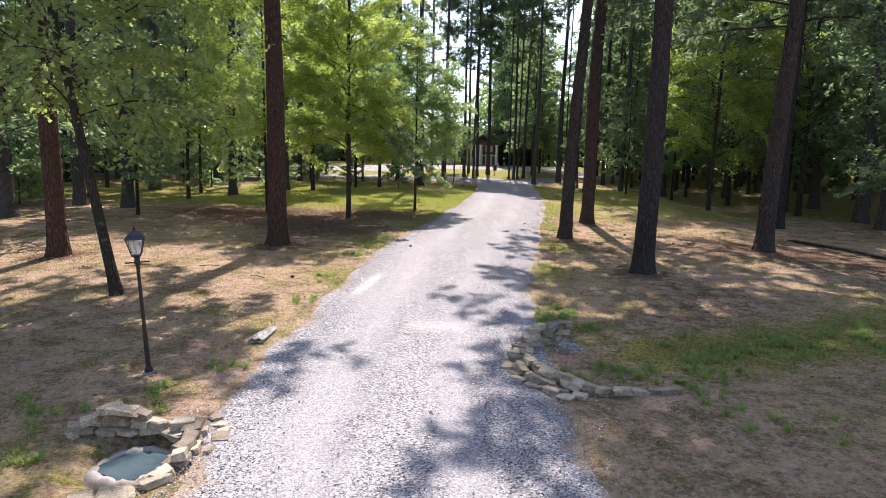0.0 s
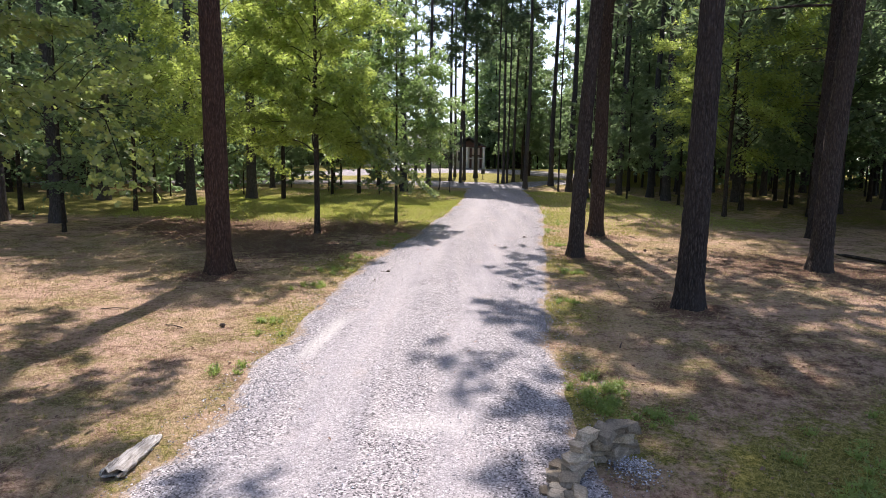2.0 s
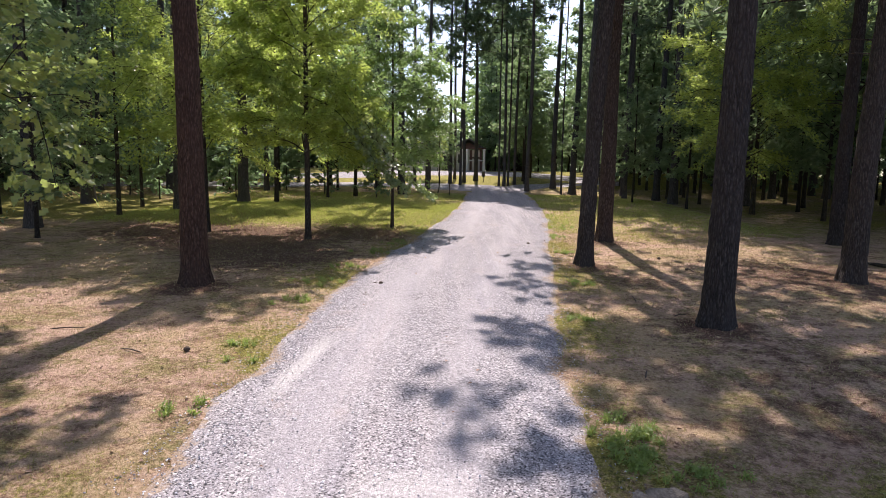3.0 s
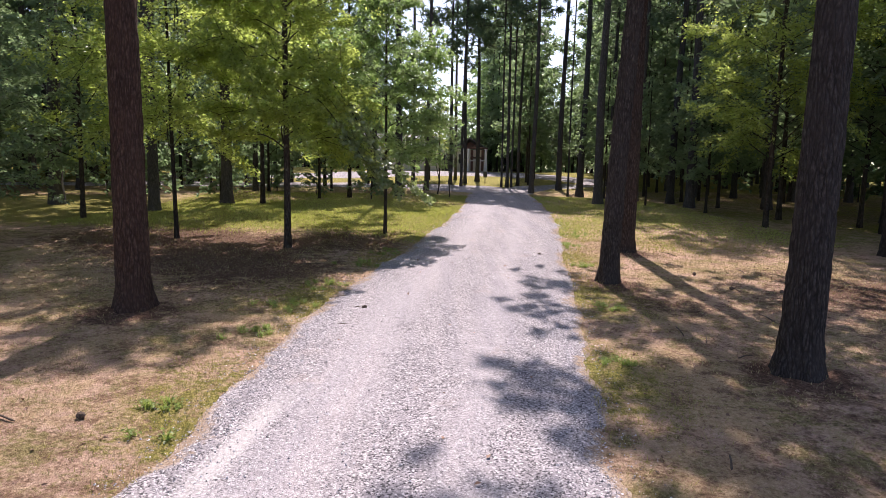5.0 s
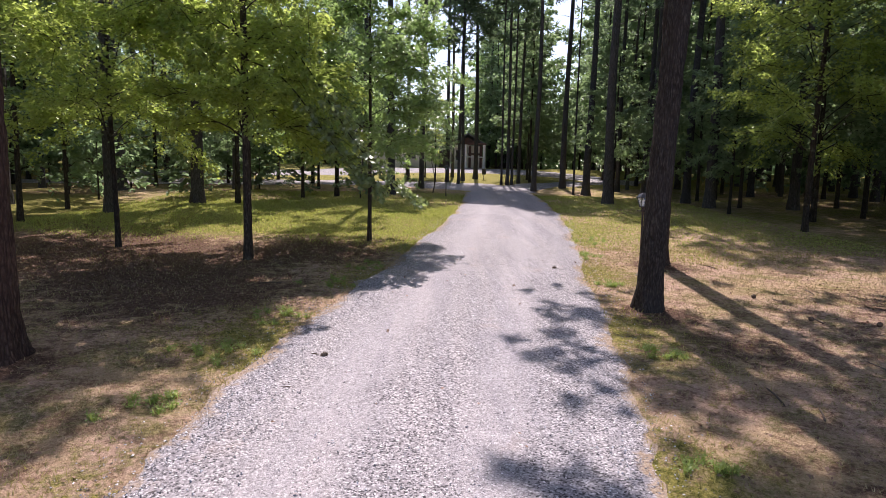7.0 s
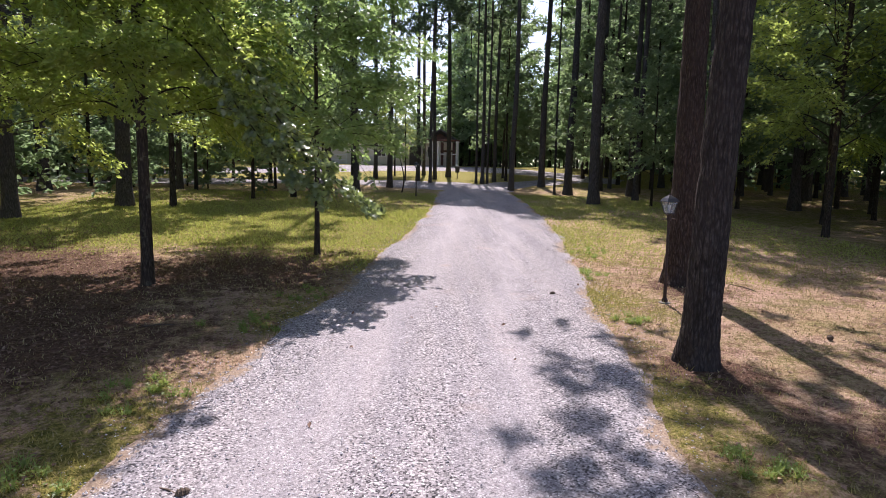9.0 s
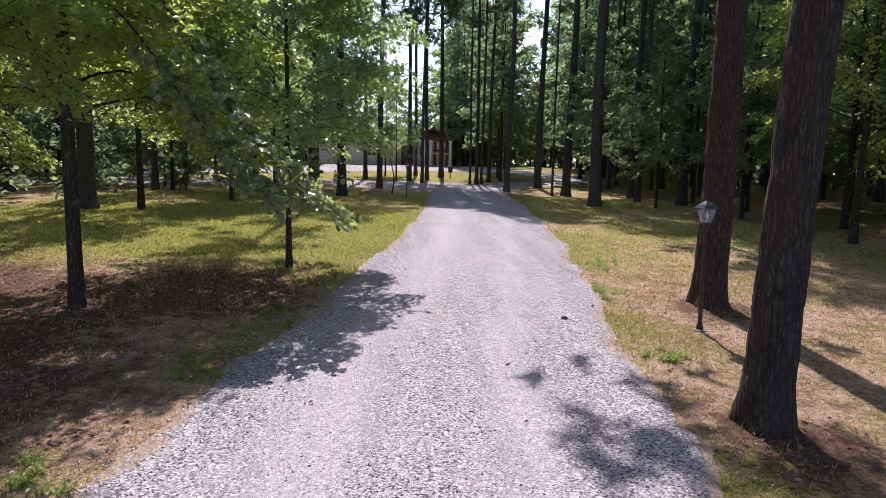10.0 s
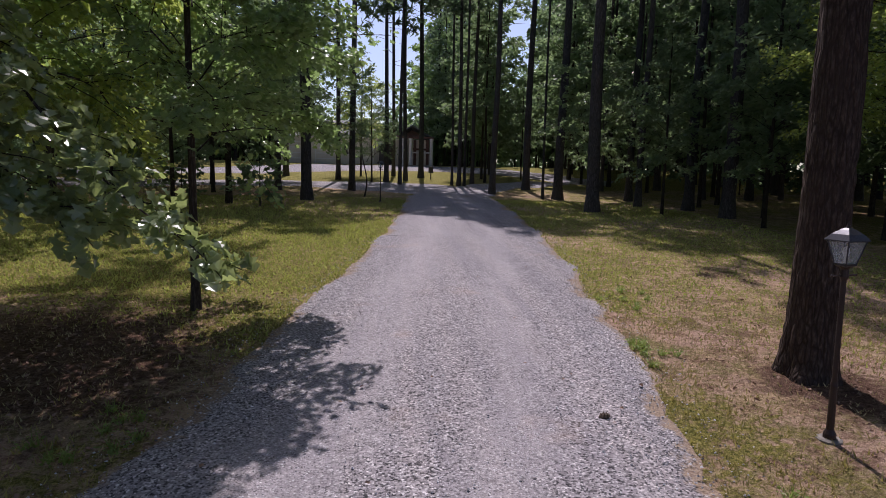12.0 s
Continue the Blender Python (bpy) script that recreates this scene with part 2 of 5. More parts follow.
M = {
    "ground": ground_material(),
    "gravel": gravel_material("driveway_gravel"),
    "pine_bark": bark_material("pine_bark", (0.03, 0.019, 0.016), (0.095, 0.057, 0.044), (0.21, 0.145, 0.12)),
    "grey_bark": bark_material("grey_bark", (0.02, 0.017, 0.015), (0.06, 0.05, 0.043), (0.14, 0.12, 0.105), 0.3),
    "dark_bark": bark_material("dark_pine_bark", (0.02, 0.017, 0.0155), (0.064, 0.053, 0.049), (0.155, 0.134, 0.127)),
    "brown_bark": bark_material("brown_pine_bark", (0.024, 0.018, 0.015), (0.074, 0.053, 0.045), (0.17, 0.134, 0.116)),
    # distant pines: haze put into the bark colour, lighter and greyer
    "far_bark": bark_material("hazed_pine_bark", (0.04, 0.038, 0.038), (0.11, 0.102, 0.10), (0.22, 0.208, 0.205)),
    "leaf_bright": leaf_material("leaf_bright", (0.06, 0.115, 0.036), (0.16, 0.215, 0.075), (0.54, 0.64, 0.15), 0.55, 0.3, 0.6),
    "leaf_green": leaf_material("leaf_green", (0.058, 0.115, 0.052), (0.155, 0.215, 0.105), (0.37, 0.52, 0.17), 0.47, 0.28, 0.6),
    "leaf_star": leaf_material("leaf_star", (0.08, 0.125, 0.065), (0.20, 0.24, 0.13), (0.44, 0.53, 0.17), 0.38, 0.22, 0.8),
    "leaf_mid": leaf_material("leaf_mid", (0.055, 0.10, 0.042), (0.145, 0.19, 0.085), (0.40, 0.48, 0.13), 0.5, 0.32),
    # next two: the wood's shade and bluish haze put into the leaf colour
    "leaf_shaded": leaf_material("leaf_shaded", (0.06, 0.10, 0.062), (0.125, 0.17, 0.105), (0.30, 0.42, 0.20), 0.5, 0.55, 0.25),
    "leaf_wood": leaf_material("leaf_wood", (0.055, 0.095, 0.06), (0.125, 0.17, 0.108), (0.33, 0.45, 0.20), 0.5, 0.42, 0.4),
    "needles": leaf_material("pine_needles", (0.055, 0.09, 0.062), (0.115, 0.155, 0.10), (0.22, 0.31, 0.15), 0.44, 0.5, 0.3),
    "blade": leaf_material("grass_blade", (0.155, 0.155, 0.04), (0.45, 0.37, 0.135), (0.40, 0.355, 0.09), 0.38, 0.6),
    "lawn_blade": leaf_material("lawn_blade", (0.17, 0.21, 0.045), (0.46, 0.46, 0.14), (0.44, 0.48, 0.11), 0.42, 0.6),
    "weed": leaf_material("weed_leaf", (0.085, 0.15, 0.035), (0.21, 0.27, 0.08), (0.40, 0.50, 0.12), 0.42, 0.45),
    "dry_blade": leaf_material("dry_grass_blade", (0.27, 0.21, 0.09), (0.52, 0.43, 0.24), (0.38, 0.31, 0.13), 0.25, 0.7),
    "dead_leaf": leaf_material("dead_leaf", (0.13, 0.065, 0.042), (0.34, 0.215, 0.155), (0.2, 0.1, 0.05), 0.12, 0.75),
    "field_stone": None,
    "gravel_stone": None,
    "iron": plain_material("painted_iron", (0.028, 0.018, 0.017), (0.06, 0.035, 0.032), 14.0, 0.45, 0.2),
    "pewter": plain_material("grey_lantern_metal", (0.035, 0.033, 0.04), (0.085, 0.083, 0.095), 18.0, 0.35, 0.5),
    "rim": plain_material("stained_concrete", (0.22, 0.18, 0.15), (0.52, 0.46, 0.41), 11.0, 0.95, 0, 0.6, 0.012, 0.1),
    "footing": plain_material("dusty_concrete", (0.16, 0.14, 0.12), (0.32, 0.29, 0.26), 12.0, 0.95, 0, 0.4, 0.006, 0.1),
    "concrete": plain_material("pale_concrete", (0.30, 0.28, 0.26), (0.52, 0.49, 0.46), 9.0, 0.9, 0, 0.4, 0.006, 0.2),
    "wood_pale": None,
    "twig": plain_material("twig_bark", (0.06, 0.042, 0.032), (0.17, 0.12, 0.09), 20.0, 0.9),
    "siding": plain_material("cream_siding", (0.68, 0.64, 0.56), (0.78, 0.74, 0.66), 3.0, 0.7),
    "white_paint": plain_material("white_paint", (0.76, 0.75, 0.72), (0.84, 0.83, 0.80), 6.0, 0.5),
    "shingle": plain_material("roof_shingle", (0.08, 0.08, 0.083), (0.15, 0.15, 0.155), 12.0, 0.7),
    "dark_door": plain_material("dark_door", (0.05, 0.042, 0.04), (0.08, 0.07, 0.066), 4.0, 0.5),
    "brown_board": plain_material("brown_board", (0.10, 0.05, 0.04), (0.17, 0.09, 0.07), 5.0, 0.7),
    "beige": plain_material("beige_panel", (0.64, 0.56, 0.45), (0.74, 0.66, 0.55), 5.0, 0.7),
}


def stone_bits():
    b = Mat("loose_gravel")
    col = b.ramp(b.island(), (0.0, (0.13, 0.122, 0.132)), (0.3, (0.31, 0.288, 0.30)), (0.75, (0.58, 0.545, 0.56)), (1.0, (0.88, 0.85, 0.855)))
    return b.done(col, 0.85, spec=0.3)


def field_stone_material():
    b = Mat("field_stone")
    v = b.coord()
    grain = b.noise(v, 45.0, 6.0, 0.7)
    blotch = b.noise(v, 7.0, 4.0)
    col = b.ramp(grain, (0.3, (0.28, 0.235, 0.185)), (0.5, (0.50, 0.43, 0.345)), (0.72, (0.72, 0.645, 0.545)))
    col = b.mix(b.ramp(blotch, (0.5, 0.0), (0.68, 0.7)), col, (0.20, 0.17, 0.135))
    col = b.mix(1.0, col, b.ramp(b.each(), (0.0, (0.45, 0.42, 0.40)), (0.5, (0.9, 0.84, 0.78)), (1.0, (1.2, 1.13, 1.06))), "MULTIPLY")
    return b.done(col, 0.9, b.bump(b.math("ADD", grain, blotch), 0.8, 0.02), spec=0.2)


def weathered_wood():
    """Bleached wood with grain and cracks along its length (local y)."""
    b = Mat("weathered_wood")
    grain = b.noise(b.coord((60, 2.5, 60)), 1.0, 6.0, 0.7)
    blotch = b.noise(b.coord(), 9.0, 4.0)
    col = b.ramp(grain, (0.32, (0.07, 0.062, 0.056)), (0.44, (0.30, 0.275, 0.26)), (0.62, (0.52, 0.49, 0.47)))
    col = b.mix(b.ramp(blotch, (0.5, 0.0), (0.7, 0.6)), col, (0.24, 0.20, 0.17))
    return b.done(col, 0.9, b.bump(grain, 0.8, 0.012), spec=0.15)


def glass_material():
    """Thin clear panes: mostly see-through, with a faint sheen."""
    b = Mat("lantern_glass")
    b.done((0.55, 0.58, 0.62), 0.06, spec=0.8)
    clear = b.t.nodes.new("ShaderNodeBsdfTransparent")
    ms = b.t.nodes.new("ShaderNodeMixShader")
    ms.inputs[0].default_value = 0.8
    b.t.links.new(b.bsdf.outputs[0], ms.inputs[1])
    b.t.links.new(clear.outputs[0], ms.inputs[2])
    b.t.links.new(ms.outputs[0], b.out.inputs["Surface"])
    return b.m


def water_material():
    b = Mat("still_water")
    rip = b.noise(b.coord(), 14.0, 2.0)
    return b.done(b.ramp(b.noise(b.coord(), 3.0, 4.0), (0.35, (0.045, 0.07, 0.085)), (0.7, (0.09, 0.125, 0.14))), 0.07, b.bump(rip, 0.06, 0.01), spec=0.5)


M["gravel_stone"] = stone_bits()
M["field_stone"] = field_stone_material()
M["glass"] = glass_material()
M["wood_pale"] = weathered_wood()
M["water"] = water_material()


# ---------------------------------------------------------------- mesh helpers
def quick_mesh(name, verts, faces, mat, smooth=False, attrs=()):
    """A mesh from arrays; all faces have the same number of corners."""
    verts = np.asarray(verts, dtype=np.float32).reshape(-1, 3)
    faces = np.asarray(faces, dtype=np.int32)
    me = bpy.data.meshes.new(name)
    k = faces.shape[1]
    me.vertices.add(len(verts))
    me.vertices.foreach_set("co", verts.ravel())
    me.loops.add(faces.size)
    me.loops.foreach_set("vertex_index", faces.ravel())
    me.polygons.add(len(faces))
    me.polygons.foreach_set("loop_start", np.arange(0, faces.size, k, dtype=np.int32))
    me.polygons.foreach_set("use_smooth", np.full(len(faces), smooth))
    me.materials.append(mat)
    for key, values in dict(attrs).items():
        a = me.attributes.new(key, "FLOAT", "POINT")
        a.data.foreach_set("value", np.asarray(values, dtype=np.float32))
    me.update(calc_edges=True)
    return me


def under(name, me, parent, label="", at=(0, 0, 0)):
    """Links mesh data as one part under a thing or a part."""
    ob = new(name, me)
    ob.parent = parent
    ob.location = at
    return tagged(ob, label)


def part(name, bm, material, parent, label="", smooth=False):
    me = bpy.data.meshes.new(name)
    bm.to_mesh(me)
    bm.free()
    me.materials.append(material)
    if smooth:
        me.polygons.foreach_set("use_smooth", np.full(len(me.polygons), True))
    ob = new(name, me)
    ob.parent = parent
    return tagged(ob, label)


def box_bm(size, at=(0, 0, 0), bevel=0.01):
    bm = bmesh.new()
    bmesh.ops.create_cube(bm, size=1, matrix=Matrix.Translation(at) @ Matrix.Diagonal((*size, 1)))
    if bevel:
        bmesh.ops.bevel(bm, geom=bm.edges[:], offset=bevel, segments=1, affect="EDGES")
    return bm


def ring_bm(profile, sides=16, at=(0, 0, 0), twist=0.0):
    """A turned body: rings of (radius, height)."""
    bm = bmesh.new()
    rings = []
    for r, z in profile:
        rings.append([bm.verts.new((at[0] + r * math.cos(twist + 2 * math.pi * i / sides), at[1] + r * math.sin(twist + 2 * math.pi * i / sides), at[2] + z)) for i in range(sides)])
    for a, b in zip(rings, rings[1:]):
        for i in range(sides):
            bm.faces.new((a[i], a[(i + 1) % sides], b[(i + 1) % sides], b[i]))
    bm.faces.new(rings[0][::-1])
    bm.faces.new(rings[-1])
    return bm


class Tubes:
    """Gathers tapered tubes (limbs, twigs) into one mesh."""

    def __init__(self):
        self.v, self.f, self.n = [], [], 0

    def add(self, pts, radii, sides=5):
        pts = np.asarray(pts, dtype=float)
        d = np.gradient(pts, axis=0)
        d /= np.linalg.norm(d, axis=1)[:, None] + 1e-9
        ref = np.where(np.abs(d[:, 2:3]) > 0.9, np.array([[1.0, 0, 0]]), np.array([[0, 0, 1.0]]))
        a = np.cross(d, ref)
        a /= np.linalg.norm(a, axis=1)[:, None] + 1e-9
        b = np.cross(d, a)
        th = np.arange(sides) * 2 * math.pi / sides
        ring = a[:, None, :] * np.cos(th)[None, :, None] + b[:, None, :] * np.sin(th)[None, :, None]
        self.v.append((pts[:, None, :] + ring * np.asarray(radii)[:, None, None]).reshape(-1, 3))
        i = np.arange(len(pts) - 1)[:, None] * sides
        k = np.arange(sides)[None, :]
        k2 = (k + 1) % sides
        self.f.append((np.stack([i + k, i + k2, i + sides + k2, i + sides + k], axis=-1)).reshape(-1, 4) + self.n)
        self.n += len(pts) * sides

    def mesh(self, name, mat, single=False):
        """All tubes as one mesh; or, single, each stout one by itself and then the thin twigs joined."""
        if not single:
            return quick_mesh(name, np.concatenate(self.v), np.concatenate(self.f), mat, True)
        starts = np.concatenate([[0], np.cumsum([len(v) for v in self.v])])
        out = [quick_mesh("limb", v, f - starts[i], mat, True) for i, (v, f) in enumerate(zip(self.v, self.f)) if len(v) >= 20]
        thin = [i for i, v in enumerate(self.v) if len(v) < 20]
        v = [self.v[i] for i in thin]
        at = np.concatenate([[0], np.cumsum([len(a) for a in v])])
        f = [self.f[i] - starts[i] + at[k] for k, i in enumerate(thin)]
        return out + [quick_mesh("twigwork", np.concatenate(v), np.concatenate(f), mat, True)]


LOBES = ((-0.5, 0.0), (-0.3, 0.22), (-0.22, 0.55), (0.0, 0.24), (0.2, 0.5), (0.5, 0.0), (0.2, -0.5), (0.0, -0.24), (-0.22, -0.55), (-0.3, -0.22))


def leaf_mesh(name, centre, along, normal, length, width, mat, lobed=False):
    """Folded leaves: base, two sides, tip; or lobed ones with five points."""
    along = along / (np.linalg.norm(along, axis=1)[:, None] + 1e-9)
    side = np.cross(along, normal)
    side /= np.linalg.norm(side, axis=1)[:, None] + 1e-9
    up = np.cross(side, along)
    L, W = length[:, None], width[:, None]
    if lobed:
        W = W * 1.15
        v = np.stack([centre + along * L * a + side * W * b + up * (W * 0.28 * abs(b) - L * 0.2 * (a + 0.5) ** 2) for a, b in LOBES], axis=1)
        return quick_mesh(name, v.reshape(-1, 3), np.arange(len(centre) * 10).reshape(-1, 10), mat)
    v = np.stack([centre - along * L * 0.5, centre + side * W * 0.5 + up * W * 0.14 - along * L * 0.06, centre + along * L * 0.5 - up * L * 0.1, centre - side * W * 0.5 + up * W * 0.14 - along * L * 0.06], axis=1)
    f = np.arange(len(centre) * 4).reshape(-1, 4)
    return quick_mesh(name, v.reshape(-1, 3), f, mat)


def value_noise(u, v, period_u, seed):
    """Smooth noise on a grid that wraps in u."""
    rng = np.random.RandomState(seed)
    table = rng.rand(period_u, 512)
    iu, iv = np.floor(u).astype(int), np.floor(v).astype(int)
    fu, fv = u - iu, v - iv
    fu, fv = fu * fu * (3 - 2 * fu), fv * fv * (3 - 2 * fv)
    g = lambda a, b: table[a % period_u, b % 512]
    return (g(iu, iv) * (1 - fu) + g(iu + 1, iv) * fu) * (1 - fv) + (g(iu, iv + 1) * (1 - fu) + g(iu + 1, iv + 1) * fu) * fv


def unit(v):
    return v / (np.linalg.norm(v, axis=-1, keepdims=True) + 1e-9)


# ---------------------------------------------------------------- lie of the land
PROFILE_Y = [-60, -20, 0, 5, 10, 15, 20, 26, 38, 50, 58, 66, 70, 77, 90, 140, 3000]
PROFILE_Z = [-1.5, -0.5, -0.12, 0, 0.15, 0.39, 0.68, 1.03, 1.68, 2.2, 2.75, 3.4, 3.75, 4.4, 4.7, 5.5, 9]
LEFT_Y = [-60, 0, 4.4, 6.5, 8.8, 12.5, 14.8, 17.7, 20.5, 23, 26, 30, 37.5, 46, 50]
LEFT_X = [-2.4, -2.45, -2.5, -2.7, -2.7, -2.6, -2.55, -2.3, -1.75, -1.2, -0.8, -0.1, 0.8, 1.3, 1.9]
RIGHT_Y = [-60, 0, 4.6, 7, 10.3, 13, 15.5, 19.5, 22, 25, 30, 37.5, 46, 50]
RIGHT_X = [1.4, 1.4, 1.4, 1.4, 1.5, 1.75, 2.15, 2.9, 3.2, 3.75, 4.55, 5.35, 5.9, 5.9]
POND = (-2.92, 4.95)


def land(x, y):
    """Height of the ground at arrays x, y."""
    x, y = np.asarray(x, float), np.asarray(y, float)
    z = sum(np.interp(y + d, PROFILE_Y, PROFILE_Z) for d in (-2, -1, 0, 1, 2)) / 5
    swell = 0.05 * np.sin(x * 0.41 + 1.3) * np.sin(y * 0.33) + 0.03 * np.sin(x * 0.9 + y * 0.7)
    off = np.clip(np.maximum(np.interp(y, LEFT_Y, LEFT_X) - x, x - np.interp(y, RIGHT_Y, RIGHT_X)) / 3.0, 0, 1)
    return z + swell * off


def grid_values(x, y):
    """Shares of grass and of brown leaf cover at x, y; shade is partly painted into the latter."""
    lx, rx = np.interp(y, LEFT_Y, LEFT_X), np.interp(y, RIGHT_Y, RIGHT_X)
    dl, dr = lx - x, x - rx
    near = np.maximum(dl, dr)
    wob = 0.16 * np.sin(x * 0.8 + 0.6 * y) + 0.14 * np.sin(y * 0.9 - 0.5 * x + 2)
    step = lambda a, lo, hi: np.clip((a - lo) / (hi - lo), 0, 1)
    verge = np.exp(-(np.clip(near, 0, 9) / 1.3) ** 2) * (0.42 + 0.25 * np.sin(y * 1.3 + x)) * step(y, 6, 10)
    lawn = 0.85 * step(y, 25.2, 28 + 1.5 * wob) * (1 - step(y, 34, 40) * 0.45) * (dl > -0.5)
    lawn_right = 0.5 * step(y, 23, 28) * (dr > -0.5)
    front_right = 0.75 * np.exp(-((y - 8.1 - 0.35 * (x - 2.5)) / (0.9 + 0.15 * np.clip(x - 2.5, 0, 8))) ** 2) * step(x, 1.8, 2.8) * (1 - step(x, 9, 16) * 0.5)
    front_left = 0.35 * step(6.5 - y, 0, 2) * (x < -2)
    far = 0.9 * step(y, 52, 56)
    grass = np.maximum.reduce([verge, lawn, lawn_right, front_right, front_left, far]) + wob * 0.5
    litter_shade = np.zeros_like(x)
    # left bank: brown leaf cover, with the deep tree shade painted into it
    litter_shade = np.maximum(litter_shade, (0.62 + 0.26 * step(y, 19, 22)) * np.exp(-(np.abs(x + 7.3 + 0.8 * np.sin(y * 0.9)) / 5.6) ** 4 - (np.abs(y - 22.2 - 0.7 * np.clip(-5 - x, 0, 9) + 0.7 * np.sin(x * 0.8)) / 4.4) ** 4))
    litter_shade = np.maximum(litter_shade, 0.5 * np.exp(-((x - 4.4 + 0.7 * np.sin(y * 0.9)) / 2.4) ** 2 - ((y - 12.2) / 3.6) ** 2))
    # right side: brown leaf cover, strengthened to paint in shade
    litter_shade = np.maximum(litter_shade, 0.7 * np.exp(-((x - 10.0 + np.sin(y * 0.7)) / 4.6) ** 2 - ((y - 17.0 + np.sin(x * 0.6)) / 4.6) ** 2))
    # beside the pine: leaf cover and painted shade in one brown patch
    litter_shade = np.maximum(litter_shade, 0.5 * np.exp(-((x - 4.3) / 1.6) ** 2 - ((y - 18.0) / 1.5) ** 2))
    # grass by the maple: dark colour painted in only for its shade
    litter_shade = np.maximum(litter_shade, 0.7 * np.exp(-(np.abs(x + 2.9) / 2.0) ** 4 - (np.abs(y - 24.2) / 1.7) ** 4))
    for tx, ty in ((4.62, 14.1), (-5.3, 16.4), (3.63, 19.4), (5.25, 23.5), (9.45, 17.8), (-10.1, 14.0)):
        litter_shade = np.maximum(litter_shade, 0.95 * np.exp(-((x - tx) ** 2 + (y - ty) ** 2) / 0.7))
    litter_shade = np.maximum(litter_shade, 0.6 * step(np.abs(x), 12, 20) * (1 - far))
    return np.clip(grass, 0, 1), np.clip(litter_shade + wob * 0.3, 0, 1)


def make_ground():
    xs = np.concatenate([[-3000, -900, -300, -140, -90], np.arange(-60, -20, 2.5), np.arange(-20, -7, 0.5), np.arange(-7, 7, 0.2), np.arange(7, 20, 0.5), np.arange(20, 61, 2.5), [90, 140, 300, 900, 3000]])
    ys = np.concatenate([[-3000, -900, -300, -120], np.arange(-60, -5, 3.0), np.arange(-5, 3, 0.5), np.arange(3, 27, 0.2), np.arange(27, 90, 0.6), [95, 105, 120, 150, 220, 400, 1000, 3000]])
    X, Y = np.meshgrid(xs, ys)
    x, y = X.ravel(), Y.ravel()
    z = land(x, y)
    lx, rx = np.interp(y, LEFT_Y, LEFT_X), np.interp(y, RIGHT_Y, RIGHT_X)
    inside = np.clip(np.minimum(x - lx, rx - x) / 0.3 - 0.4, 0, 1) * (y < 49)
    rough = 0.012 * np.sin(x * 7.1 + 3 * np.sin(y * 2.3)) * np.sin(y * 6.3 + 2 * np.sin(x * 1.9)) * ((np.abs(x) < 7) & (y > 3) & (y < 27))
    pond = np.exp(-(((x - POND[0]) / 0.42) ** 4 + ((y - POND[1]) / 0.42) ** 4))
    z = z - 0.09 * inside + rough - 0.24 * pond
    nx, ny = len(xs), len(ys)
    i = (np.arange(ny - 1)[:, None] * nx + np.arange(nx - 1)[None, :]).ravel()
    grass, litter_shade = grid_values(x, y)
    me = quick_mesh("ground", np.stack([x, y, z], 1), np.stack([i, i + 1, i + nx + 1, i + nx], 1), M["ground"], True, {"grass": grass, "litter_shade": litter_shade})
    tagged(new("ground", me), "sunny forest floor of dry straw, brown fallen leaves with painted shade, patchy grass", "ground", kind="structure")


def strip(name, left, right, across, label, lift=0.03, wear_tracks=True):
    """A gravel surface between two edge lines, with ragged edges."""
    left, right = np.asarray(left), np.asarray(right)
    n = len(left)
    rng = np.random.RandomState(5)
    rag = lambda: np.convolve(rng.randn(n + 8), np.ones(5) / 5, "same")[4:-4] * 0.17 + 0.13 * np.sin(np.arange(n) * 0.27 + 4 * rng.rand()) * np.sin(np.arange(n) * 0.083 + 6 * rng.rand())
    d = unit(right - left)
    left = left + d * rag()[:, None]
    right = right + d * rag()[:, None]
    u = np.linspace(0, 1, across)
    P = left[:, None, :] * (1 - u)[None, :, None] + right[:, None, :] * u[None, :, None]
    x, y = P[..., 0].ravel(), P[..., 1].ravel()
    uu = np.tile(u, n)
    edge = np.minimum(uu, 1 - uu)
    crown = lift * np.clip(edge / 0.06, 0, 1) + 0.03 * np.sin(np.pi * uu)
    wear = 0.65 * np.exp(-((uu - 0.30) / 0.09) ** 2) + 0.65 * np.exp(-((uu - 0.66) / 0.08) ** 2) + 0.2 + 0.15 * (uu < 0.5)
    wear = np.where(edge < 0.13, 0.0, wear) if wear_tracks else np.full_like(uu, 0.55)
    ruts = -0.018 * np.exp(-((uu - 0.32) / 0.08) ** 2) - 0.018 * np.exp(-((uu - 0.68) / 0.08) ** 2)
    z = land(x, y) + crown - 0.02 + ruts * wear_tracks
    long_u = (x + 1.9) * 0.98 + (y - 12.5) * -0.11
    dusty = np.exp(-(long_u / 0.13) ** 4 - ((y - 12.2) / 1.1) ** 4) + 0.7 * np.exp(-((x + 0.3) / 0.5) ** 4 - ((y - 9.3) / 0.25) ** 4)
    i = (np.arange(n - 1)[:, None] * across + np.arange(across - 1)[None, :]).ravel()
    me = quick_mesh(name, np.stack([x, y, z], 1), np.stack([i, i + 1, i + across + 1, i + across], 1), M["gravel"], True, {"wear": wear, "dusty": np.clip(dusty, 0, 1), "rim": np.clip(1 - edge / 0.1, 0, 1)})
    return tagged(new(name, me), label, "driveway", kind="structure")


make_ground()
yy = np.arange(-40, 48.1, 0.15)
strip("driveway", np.stack([np.interp(yy, LEFT_Y, LEFT_X), yy], 1), np.stack([np.interp(yy, RIGHT_Y, RIGHT_X), yy], 1), 46, "pale grey gravel driveway with two worn wheel tracks")


